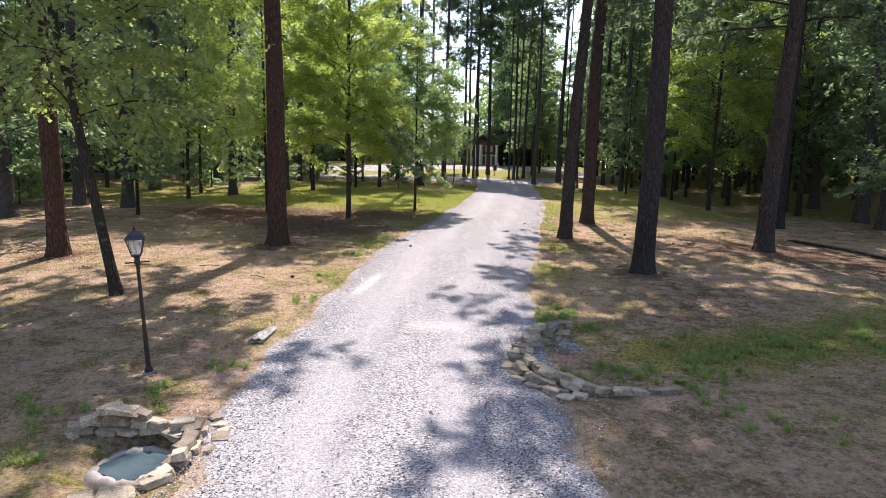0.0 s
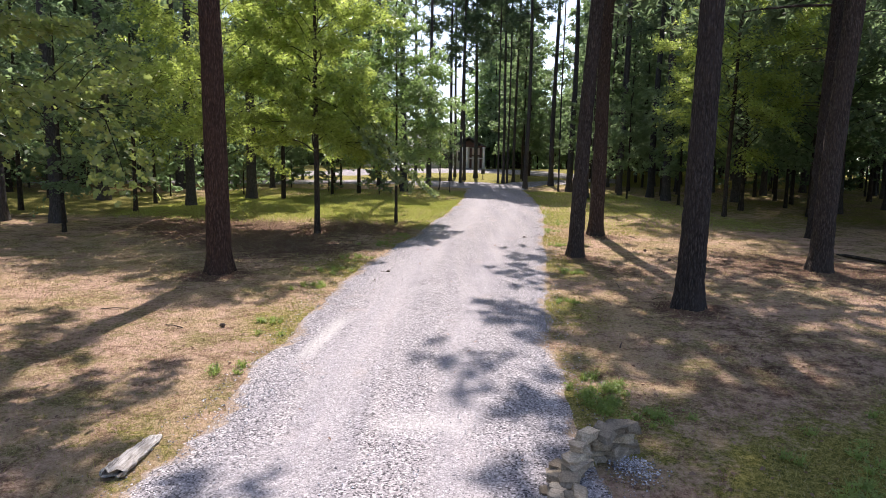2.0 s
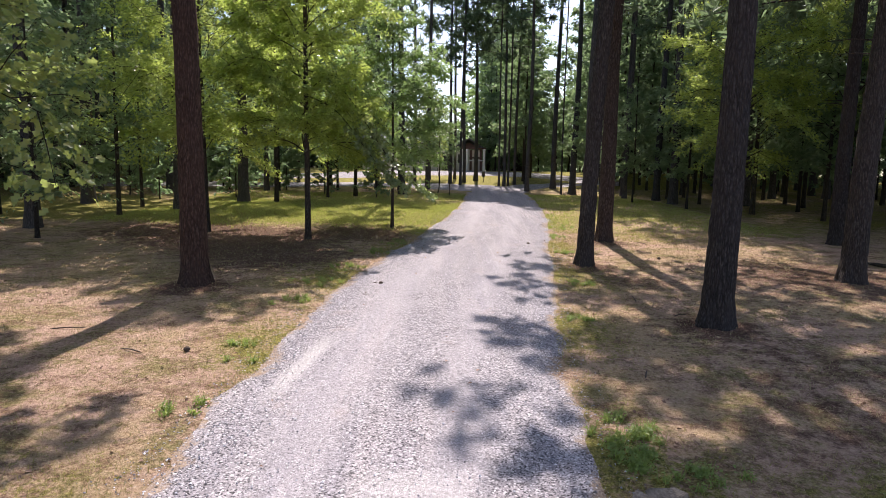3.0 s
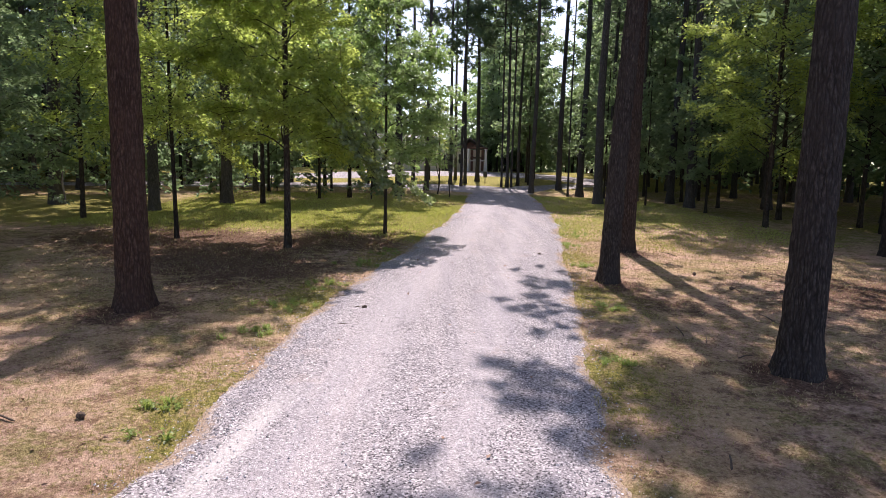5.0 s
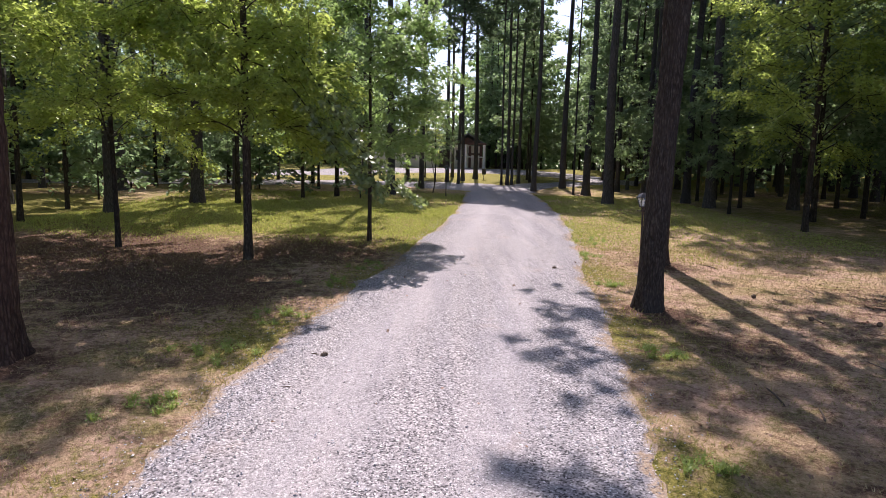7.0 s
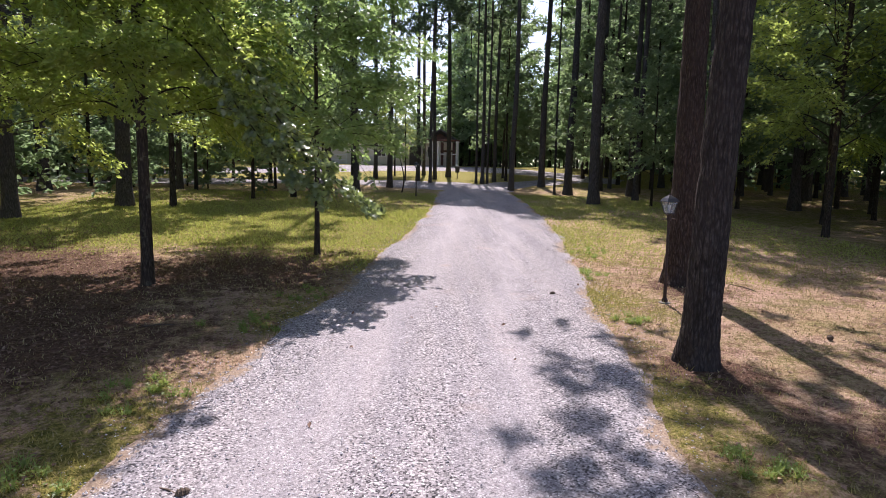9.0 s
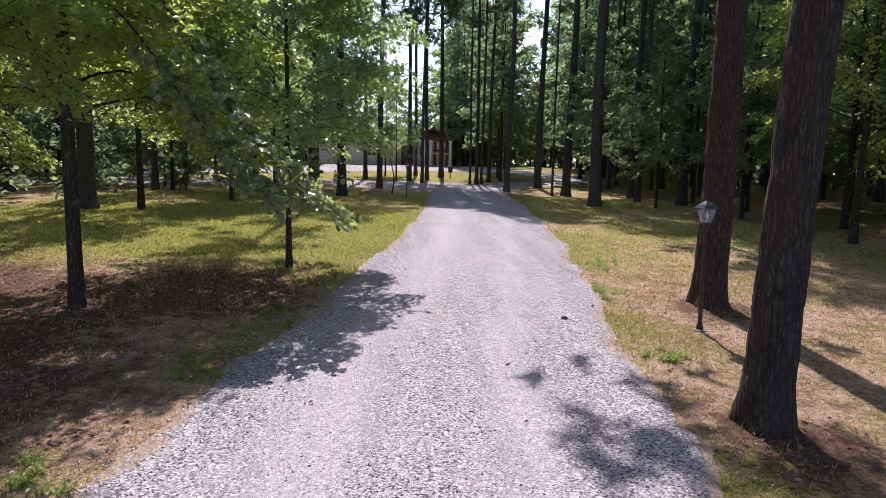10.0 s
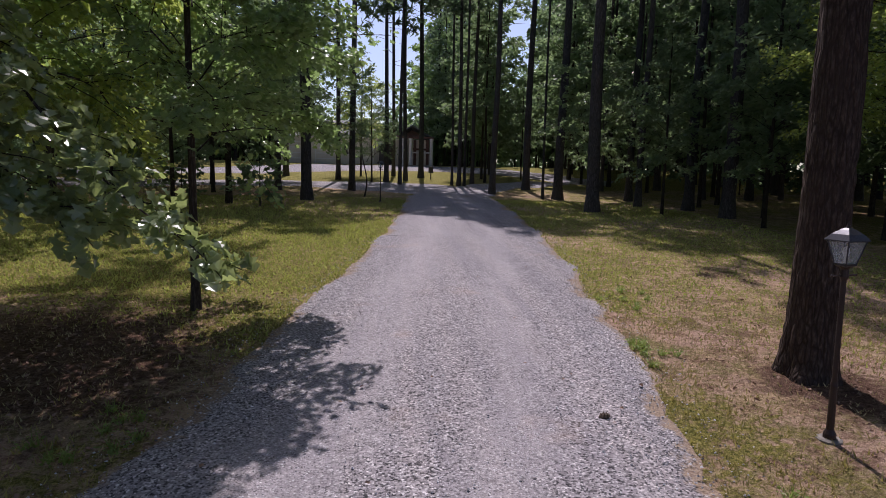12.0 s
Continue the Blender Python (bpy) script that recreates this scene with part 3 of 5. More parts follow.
def bend(points, n):
    """A smooth line through a few points."""
    p = np.asarray(points, float)
    t = np.linspace(0, len(p) - 1, n)
    out = np.stack([np.interp(t, np.arange(len(p)), p[:, k]) for k in (0, 1)], 1)
    for _ in range(6):
        out[1:-1] = (out[:-2] + 2 * out[1:-1] + out[2:]) / 4
    return out


strip("driveway_bend", bend([(1.6, 48.0), (2.6, 52), (6.2, 58.0), (11.0, 61.5)], 60), bend([(5.9, 48.0), (6.8, 51.2), (9.0, 54.6), (13.5, 58.2)], 60), 14, "gravel bend of the driveway towards the house", 0.035, False)
strip("loop_lane", bend([(3.2, 48.3), (1.4, 49.3), (0.0, 51.0), (-3.5, 52.0), (-8.5, 52.0), (-16, 50.5), (-24, 48.0), (-32, 46.0)], 120), bend([(6.5, 53.5), (4.0, 57.0), (0.0, 57.8), (-4, 57.8), (-9.5, 57.4), (-17, 56.0), (-25, 53.5), (-32, 52.0)], 120), 14, "shaded gravel lane of the loop before the house", 0.03, False)
strip("turning_circle", bend([(16, 58), (13.0, 59.5), (12.0, 64), (9, 67.5), (5, 69), (0, 69), (-5, 66.5), (-10, 62.5), (-17, 59.5), (-30, 58)], 120), bend([(18, 62), (16.5, 65), (15.5, 70), (11, 75), (5, 76.2), (0, 76.2), (-7, 75), (-14, 70), (-20, 65.5), (-30, 63)], 120), 14, "pale gravel turning circle before the house", 0.04, False)


# ---------------------------------------------------------------- trees
def trunk_mesh(name, seed, height, dia, sides, rings, mat, lean=(0, 0), relief=0.0, flare=0.5):
    """A tapered trunk with a flared foot and bark ridges."""
    rng = np.random.RandomState(seed)
    t = np.linspace(0, 1, rings)
    z = height * t ** 1.35
    r = dia / 2 * ((1 - 0.72 * (z / height)) + flare * np.exp(-z / 0.28))
    ph = rng.rand(4) * 6.28
    bow = 0.004 * height
    cx = lean[0] * z + bow * (np.sin(z * 0.23 + ph[0]) - np.sin(ph[0])) * np.clip(z / 6, 0, 1)
    cy = lean[1] * z + bow * (np.sin(z * 0.19 + ph[1]) - np.sin(ph[1])) * np.clip(z / 6, 0, 1)
    th = np.arange(sides) * 2 * math.pi / sides
    T, Z = np.meshgrid(th, z)
    R = np.repeat(r[:, None], sides, 1)
    lobes = 1 + (0.10 * np.cos(5 * T + ph[2]) + 0.06 * np.cos(3 * T + ph[3])) * np.exp(-Z / 0.35) * (flare > 0.2)
    R = R * lobes
    if relief:
        k = 26
        a = value_noise(T / (2 * math.pi) * k, Z * 5.5, k, seed + 1)
        b = value_noise(T / (2 * math.pi) * 2 * k, Z * 14, 2 * k, seed + 2)
        plates = np.clip(np.abs(a - 0.5) * 4, 0, 1)
        R = R + relief * (plates - 0.5) + relief * 0.6 * (b - 0.5)
    z0 = Z - 0.12 * (t[:, None] == 0)
    v = np.stack([cx[:, None] + R * np.cos(T), cy[:, None] + R * np.sin(T), z0], -1)
    i = (np.arange(rings - 1)[:, None] * sides)
    k1 = np.arange(sides)[None, :]
    k2 = (k1 + 1) % sides
    f = np.stack([i + k1, i + k2, i + sides + k2, i + sides + k1], -1).reshape(-1, 4)
    axis = lambda h: np.array([np.interp(h, z, cx), np.interp(h, z, cy), h])
    radius = lambda h: np.interp(h, z, r)
    return quick_mesh(name, v.reshape(-1, 3), f, mat, True), axis, radius


def pine_meshes(seed, height=25.0, dia=0.5, base=0.55, spread=3.0, sides=14, rings=26, lean=(0, 0), relief=0.0, limbs=34, tufts=12, needles=9, stubs=5, single=False, blade=1.0, bark="pine_bark", push=0.0):
    """Trunk, limbs and needle crown of a tall pine."""
    rng = np.random.RandomState(seed)
    tm, axis, radius = trunk_mesh("trunk", seed, height, dia, sides, rings, M[bark], lean, relief, 0.36 if relief else 0.4)
    tubes = Tubes()
    C, A = [], []
    for i in range(limbs):
        u = (i + rng.rand() * 0.8) / limbs
        h = height * (base + (0.99 - base) * u)
        az = i * 2.4 + rng.rand()
        L = spread * (1.05 - 0.8 * u ** 1.5) * (0.55 + 0.6 * rng.rand()) * (0.72 + 0.28 * min(1, u * 5))
        s = np.linspace(0, 1, 5 if single else 3)
        rise = 0.05 + 0.5 * u
        p = axis(h)[None, :] + np.stack([(np.cos(az) + push * (1 - 0.6 * u)) * L * s, np.sin(az) * L * s, L * (rise * s - 0.25 * s * s * (1 - u))], 1)
        tubes.add(p, np.linspace(max(0.02, radius(h) * 0.3), 0.008, len(s)), 4 if single else 3)
        for j in range(tufts):
            q = 0.35 + 0.65 * rng.rand() ** 0.7
            k = p[0] * 0 + np.array([np.interp(q, s, p[:, c]) for c in range(3)])
            C.append(k + rng.randn(3) * np.array([0.28, 0.28, 0.16]) * (0.5 + L / 3))
            A.append(np.array([np.cos(az), np.sin(az), 0.5]))
    for i in range(stubs):
        h = height * (0.18 + (base - 0.2) * rng.rand())
        az, L = rng.rand() * 6.28, 0.3 + 1.1 * rng.rand()
        s = np.linspace(0, 1, 3)
        p = axis(h)[None, :] + np.stack([np.cos(az) * L * s, np.sin(az) * L * s, L * (0.35 * s - 0.2 * s * s)], 1)
        tubes.add(p, [0.025, 0.015, 0.005], 3)
    C, A = np.array(C), np.array(A)
    n = len(C)
    d = unit(A[:, None, :] * 0.5 + rng.randn(n, needles, 3))
    length = (0.20 + 0.22 * rng.rand(n, needles)) * blade
    side = unit(np.cross(d, rng.randn(n, needles, 3))) * (0.035 + 0.02 * rng.rand(n, needles))[..., None] * blade
    c = C[:, None, :] + rng.randn(n, needles, 3) * 0.07
    v = np.stack([c - side, c + d * length[..., None], c + side], 2).reshape(-1, 3)
    return tm, tubes.mesh("branchwork", M[bark], single), quick_mesh("crown", v, np.arange(len(v)).reshape(-1, 3), M["needles"])


def leafy_meshes(seed, height, clear, radius, dia, leaves, leaf, mat, lean=(0, 0), limbs=22, bark="grey_bark", sides=12, droop=0.25, push=(0, 0), flat=0.6, relief=0.0, single=False, twigs_each=6, lobed=False, stout=0.28, low=0.0, wide=0.0):
    """Trunk, limbs and leaf crown of a broad-leaved tree; leaves hang in layered sprays."""
    rng = np.random.RandomState(seed)
    tm, axis, rad = trunk_mesh("trunk", seed, height, dia, sides, 40 if relief else 22, M[bark], lean, relief, 0.35)
    tubes = Tubes()
    twigs = []
    for i in range(limbs):
        u = (i + 0.9 * rng.rand()) / limbs
        h = clear + (height * 0.97 - clear) * u ** 1.1
        az = i * 2.4 + 0.7 * rng.rand()
        prof = (0.62 + 0.38 * math.sin(math.pi * min(1, 0.25 + u))) * (1 - u ** 4 * 0.75)
        prof = max(prof, wide * (1 - u ** 6))
        L = radius * prof * (0.65 + 0.5 * rng.rand())
        s = np.linspace(0, 1, 7 if twigs_each > 4 else 4)
        rise = 0.5 + 0.55 * u + 0.5 * rng.rand()
        d = np.array([np.cos(az), np.sin(az)]) + np.array(push) * (0.6 + 0.4 * rng.rand())
        wob = 0.06 * L * np.sin(s * 5 + rng.rand() * 6)
        p = axis(h)[None, :] + np.stack([d[0] * L * s + wob, d[1] * L * s - wob, L * (rise * s - (droop + 0.35 * (1 - u)) * s ** 2)], 1)
        tubes.add(p, np.linspace(max(0.012, rad(h) * stout), 0.005, len(s)), 5 if twigs_each > 4 else 3)
        n_tw = twigs_each + int(twigs_each * L / radius)
        for j in range(n_tw):
            q = 0.22 + 0.78 * (j + rng.rand()) / n_tw
            o = np.array([np.interp(q, s, p[:, c]) for c in range(3)])
            turn = az + (1 if j % 2 else -1) * (0.5 + 0.6 * rng.rand())
            l2 = L * (0.22 + 0.22 * rng.rand()) * (1.15 - 0.5 * q) + 0.18
            e = np.array([np.cos(turn) * l2, np.sin(turn) * l2, l2 * (0.5 * rng.randn() + 0.1 - droop * 0.4)])
            if twigs_each > 4:
                tubes.add(np.stack([o, o + e * 0.55 + np.array([0, 0, 0.05 * l2]), o + e]), [0.009, 0.006, 0.003], 3)
            twigs.append((o, e, l2))
    O = np.array([t[0] for t in twigs])
    E = np.array([t[1] for t in twigs])
    W = np.array([t[2] for t in twigs]) * (0.15 + 1.7 * rng.rand(len(twigs)) ** 2) * (1 - low * np.clip((O[:, 2] - clear) / (height - clear), 0, 1))
    pick = rng.choice(len(twigs), leaves, p=W / W.sum())
    q = rng.rand(leaves, 1) ** 0.8 * 1.12
    out = unit(E[pick])
    flat_side = unit(np.cross(out, np.array([[0, 0, 1.0]])))
    sgn = rng.choice([-1.0, 1.0], (leaves, 1))
    fan = rng.rand(leaves, 1)
    c = O[pick] + E[pick] * q + flat_side * sgn * (0.02 + 0.30 * W[pick][:, None] * fan) + rng.randn(leaves, 3) * np.array([0.05, 0.05, 0.035 + 0.03 * radius / 2])
    along = unit(out * 0.7 + flat_side * sgn * 0.9 + rng.randn(leaves, 3) * 0.35 + np.array([[0, 0, -0.25]]))
    normal = unit(np.array([[0, 0, 1.0]]) * flat + rng.randn(leaves, 3) * 0.62)
    length = leaf * (0.65 + 0.7 * rng.rand(leaves))
    return tm, tubes.mesh("branchwork", M[bark], single), leaf_mesh("crown", c, along, normal, length, length * (0.55 + 0.2 * rng.rand(leaves)), mat, lobed)


def hanging_bough(tree, lines, leaf, count, mat, seed):
    """Long drooping boughs with star-shaped leaves, under a tree; each line in the tree's own metres."""
    rng = np.random.RandomState(seed)
    for line in lines:
        line = np.asarray(line, float)
        t = np.linspace(0, len(line) - 1, 18)
        p = np.stack([np.interp(t, np.arange(len(line)), line[:, c]) for c in range(3)], 1)
        for _ in range(3):
            p[1:-1] = (p[:-2] + 2 * p[1:-1] + p[2:]) / 4
        tubes = Tubes()
        tubes.add(p, np.linspace(0.022, 0.004, 18), 5)
        C, A = [], []
        for j in range(34):
            k = 6 + 11 * (j + rng.rand()) / 34
            o = np.array([np.interp(k, np.arange(18), p[:, c]) for c in range(3)])
            d = p[min(17, int(k) + 1)] - p[int(k) - 1]
            turn = math.atan2(d[1], d[0]) + (1 if j % 2 else -1) * (0.4 + 0.8 * rng.rand())
            l2 = 0.16 + 0.26 * rng.rand()
            e = np.array([np.cos(turn) * l2, np.sin(turn) * l2, -l2 * (0.1 + 0.7 * rng.rand())])
            tubes.add(np.stack([o, o + e * 0.55 + np.array([0, 0, 0.05 * l2]), o + e]), [0.006, 0.004, 0.003], 3)
            m = count // 34
            q = rng.rand(m, 1) ** 0.7 * 1.1
            C.append(o + e * q + rng.randn(m, 3) * 0.045)
            A.append(unit(e)[None] + rng.randn(m, 3) * 0.5 + np.array([[0, 0, -0.3]]))
        bough = under("bough", tubes.mesh("bough", M["grey_bark"]), tree)
        C, A = np.concatenate(C), np.concatenate(A)
        n = len(C)
        L = leaf * (0.65 + 0.7 * rng.rand(n))
        under("leaves", leaf_mesh("leaves", C, A, unit(np.array([[0, 0, 1.0]]) + rng.randn(n, 3) * 0.45), L, L * 0.75, mat, True), bough, "sunlit star-shaped leaves")


def plant(kind, meshes, x, y, label, category="tree", group="", turn=0.0, scale=1.0):
    """Stands a tree on the ground: trunk, limbs and crown under one base."""
    base = new(kind)
    base.empty_display_size = 0.3
    base.location = (x, y, float(land(x, y)) - 0.02)
    base.rotation_euler = (0, 0, turn)
    base.scale = (scale, scale, scale)
    trunk, boughs, crown = meshes
    under("trunk", trunk, base)
    if isinstance(boughs, list):
        for me in boughs[:-1]:
            under("limb", me, base)
        tagged(under("twigwork", boughs[-1], base), kind="stuff")
    else:
        tagged(under("branchwork", boughs, base), kind="stuff")
    under("crown", crown, base)
    return tagged(base, label, category, group)


def place(ob, x, y, turn, scale):
    """A copy of a tree at another place."""
    ob2 = copy_thing(ob, Matrix.Identity(4))
    ob2.matrix_basis = Matrix.LocRotScale((x, y, float(land(x, y)) - 0.02), Euler((0, 0, turn)), (scale, scale, scale))
    return ob2


# Large pines along the driveway: x, y, diameter, lean across, seed, crown base, crown spread, bark, crown shift
NEAR_PINES = [
    (-5.3, 16.72, 0.53, -0.012, 11, 0.38, 4.7, "pine_bark", -0.25), (4.62, 14.4, 0.49, 0.018, 12, 0.46, 3.9, "dark_bark", -0.32), (3.63, 19.76, 0.41, 0.025, 13, 0.56, 4.3, "dark_bark", -0.26),
    (5.25, 23.88, 0.49, 0.026, 14, 0.42, 5.0, "brown_bark", -0.33), (9.45, 18.03, 0.5, 0.02, 15, 0.30, 3.5, "dark_bark", 0.0), (13.0, 23.9, 0.45, 0.0, 18, 0.30, 6.2, "dark_bark", -0.5), (-10.1, 14.2, 0.44, -0.015, 16, 0.40, 4.6, "pine_bark", 0.2),
]
for x, y, dia, lean, seed, low, wide, bark, push in NEAR_PINES:
    plant("pine_tree", pine_meshes(seed, 25 + seed % 3, dia, low, wide, 56, 170, (lean, 0.0), 0.02, *{12: (40, 18), 11: (60, 24), 16: (58, 24), 15: (28, 15), 14: (56, 22), 13: (50, 22), 18: (64, 22)}.get(seed, (48, 20)), 15, single=True, blade=1.25, bark=bark, push=push), x, y, "tall pine with bare reddish-brown plated bark trunk" if bark == "pine_bark" else "tall pine with bare dark grey-brown plated trunk", group="tall pines by the driveway")

# Further pines that stand clear: x, y, diameter
MID_PINES = [
    (-16.6, 20.8, 0.55), (-16.5, 24.7, 0.47), (-14.3, 24.6, 0.47), (-17.9, 33.6, 0.58), (-12.75, 32.3, 0.45), (-17.8, 42.2, 0.55), (-10.9, 35.85, 0.55),
    (-12.5, 45.1, 0.33), (-3.0, 44.0, 0.46), (-5.4, 50.2, 0.36), (-1.5, 51.2, 0.36), (-2.95, 58.8, 0.32), (0.37, 57.7, 0.32), (0.87, 63.2, 0.28),
    (1.25, 55.7, 0.24), (1.69, 59.5, 0.31), (2.93, 62.1, 0.40), (4.66, 56.1, 0.18), (5.1, 55.8, 0.27), (5.45, 55.9, 0.18), (6.25, 57.9, 0.28),
    (6.33, 50.3, 0.36), (8.87, 53.0, 0.44), (9.35, 47.8, 0.50), (9.0, 41.5, 0.53), (12.6, 51.8, 0.33), (14.08, 54.2, 0.24), (12.1, 44.1, 0.31),
    (13.6, 42.3, 0.44), (13.4, 39.0, 0.50), (17.8, 39.3, 0.48), (18.6, 56, 0.43), (18.2, 49.5, 0.33), (12.85, 47, 0.36),
    (18.2, 26.7, 0.53), (19.9, 33.1, 0.53), (17.3, 24.0, 0.45), (-7.1, 62.3, 0.42), (-16.2, 59.5, 0.36), (23.5, 50.3, 0.25), (8.45, 47.4, 0.14),
]
rnd = random.Random(4)
PINE_KINDS = [pine_meshes(40 + k, 24 + 1.5 * k, 0.45, (0.56, 0.52, 0.60, 0.42, 0.46)[k], (3.3, 3.5, 3.2, 4.2, 4.0)[k], 10, 15, ((k % 3 - 1) * 0.008, 0.0), 0.0, 30, 11, 12, 6, blade=(1.25, 1.25, 1.25, 1.55, 1.55)[k], bark="far_bark") for k in range(5)]
PINE_KINDS += [pine_meshes(50 + k, 26 + k, 0.45, 0.68, 2.3, 10, 15, (0.004 * k, 0.0), 0.0, 22, 8, 12, 9, blade=1.25, bark="far_bark") for k in range(2)]
for i, (x, y, dia) in enumerate(MID_PINES):
    open_sky = abs(x - 0.3 - 0.176 * y) < 2.3 and y > 38 or (-7 < x < 1 and 36 < y < 54)
    k = 5 + i % 2 if open_sky else 3 + i % 2 if (-4 < x < 7 and y > 54) or (x > 7.5 and not (x < 11.5 and 36 < y < 46)) or (x < -6 and y > 30) else i % 3
    ob = plant("pine_tree", PINE_KINDS[k], x, y, "slender tall pine with dark trunk and high needle crown", group="pines of the wood", turn=rnd.random() * 6.28)
    f = dia / 0.45
    ob.scale = (1, 1, 0.85 + 0.25 * rnd.random())
    next(c for c in ob.children if c.name.startswith("trunk")).scale = (f, f, 1)

# Broad-leaved trees near the driveway
plant("leafy_tree", leafy_meshes(21, 9.2, 3.3, 3.2, 0.20, 19000, 0.105, M["leaf_mid"], (-0.19, 0.0), 32, droop=0.2, push=(-0.05, -0.1), single=True, lobed=True), -6.45, 10.6, "leaning young broad-leaved tree with overhanging bright green leaves", group="broad-leaved trees")
plant("maple_tree", leafy_meshes(22, 8.6, 2.2, 2.4, 0.12, 25000, 0.10, M["leaf_green"], (0.0, 0.0), 34, droop=0.34, flat=0.9, single=True, lobed=True, push=(-0.16, 0.12)), -2.03, 26.4, "young maple with a round sunlit crown on thin stem", group="broad-leaved trees")
slim = plant("leafy_tree", leafy_meshes(23, 14.2, 2.7, 2.9, 0.2, 54000, 0.10, M["leaf_bright"], (0.0, 0.0), 56, droop=0.25, single=True, low=0.62, wide=0.55, push=(-0.05, 0.2)), -4.52, 23.5, "slim broad-leaved tree with yellow-green leaves", group="broad-leaved trees")
hanging_bough(slim, ([(0, 0, 5.4), (1.1, -0.4, 5.0), (2.0, -0.8, 3.7), (2.65, -1.1, 2.7), (3.32, -1.35, 2.0), (4.05, -1.35, 1.5)], [(0, 0, 4.6), (1.0, -0.5, 4.2), (1.95, -1.0, 3.0), (2.65, -1.3, 2.1), (3.15, -1.4, 1.75)]), 0.105, 700, M["leaf_star"], 61)
plant("leafy_tree", leafy_meshes(24, 12.0, 2.4, 3.8, 0.13, 44000, 0.105, M["leaf_bright"], (-0.03, 0.0), 46, single=True, low=0.6, push=(0.15, 0.2)), -8.3, 24.8, "thin forked broad-leaved tree with light green leaves", group="broad-leaved trees")
plant("leafy_tree", leafy_meshes(25, 17.5, 2.6, 3.9, 0.2, 40000, 0.12, M["leaf_bright"], (0.0, 0.0), 46, droop=0.3, single=True, wide=0.75, push=(-0.03, 0.05)), 12.9, 30.4, "broad-leaved tree with sunlit yellow-green foliage", group="broad-leaved trees")

# More broad-leaved trees of the wood: x, y, kind, size
LEAFY_KINDS = [
    leafy_meshes(31, 9.5, 2.6, 2.8, 0.16, 7000, 0.16, M["leaf_bright"]),
    leafy_meshes(32, 9.0, 2.2, 3.1, 0.18, 7000, 0.15, M["leaf_wood"]),
    leafy_meshes(33, 11.0, 2.0, 3.4, 0.2, 6000, 0.19, M["leaf_wood"]),
    leafy_meshes(34, 6.0, 0.3, 2.6, 0.12, 1100, 0.38, M["leaf_shaded"], limbs=20, twigs_each=4),
    leafy_meshes(35, 17.0, 1.6, 4.2, 0.26, 2000, 0.49, M["leaf_shaded"], limbs=30, twigs_each=3),
    leafy_meshes(36, 21.0, 3.0, 4.6, 0.3, 2200, 0.52, M["leaf_shaded"], limbs=34, twigs_each=3),
    # next two: like the two above, with sunlight put into a brighter leaf colour
    leafy_meshes(37, 16.0, 1.6, 4.0, 0.26, 3200, 0.38, M["leaf_green"], limbs=30, twigs_each=3),
    leafy_meshes(38, 19.0, 2.0, 4.2, 0.3, 3200, 0.40, M["leaf_green"], limbs=34, twigs_each=3),
    leafy_meshes(39, 15.0, 2.7, 2.6, 0.2, 5600, 0.25, M["leaf_wood"], limbs=34, twigs_each=4, droop=0.4),
    leafy_meshes(30, 12.0, 2.4, 3.0, 0.2, 5600, 0.225, M["leaf_wood"], limbs=30, twigs_each=4, droop=0.3),
]
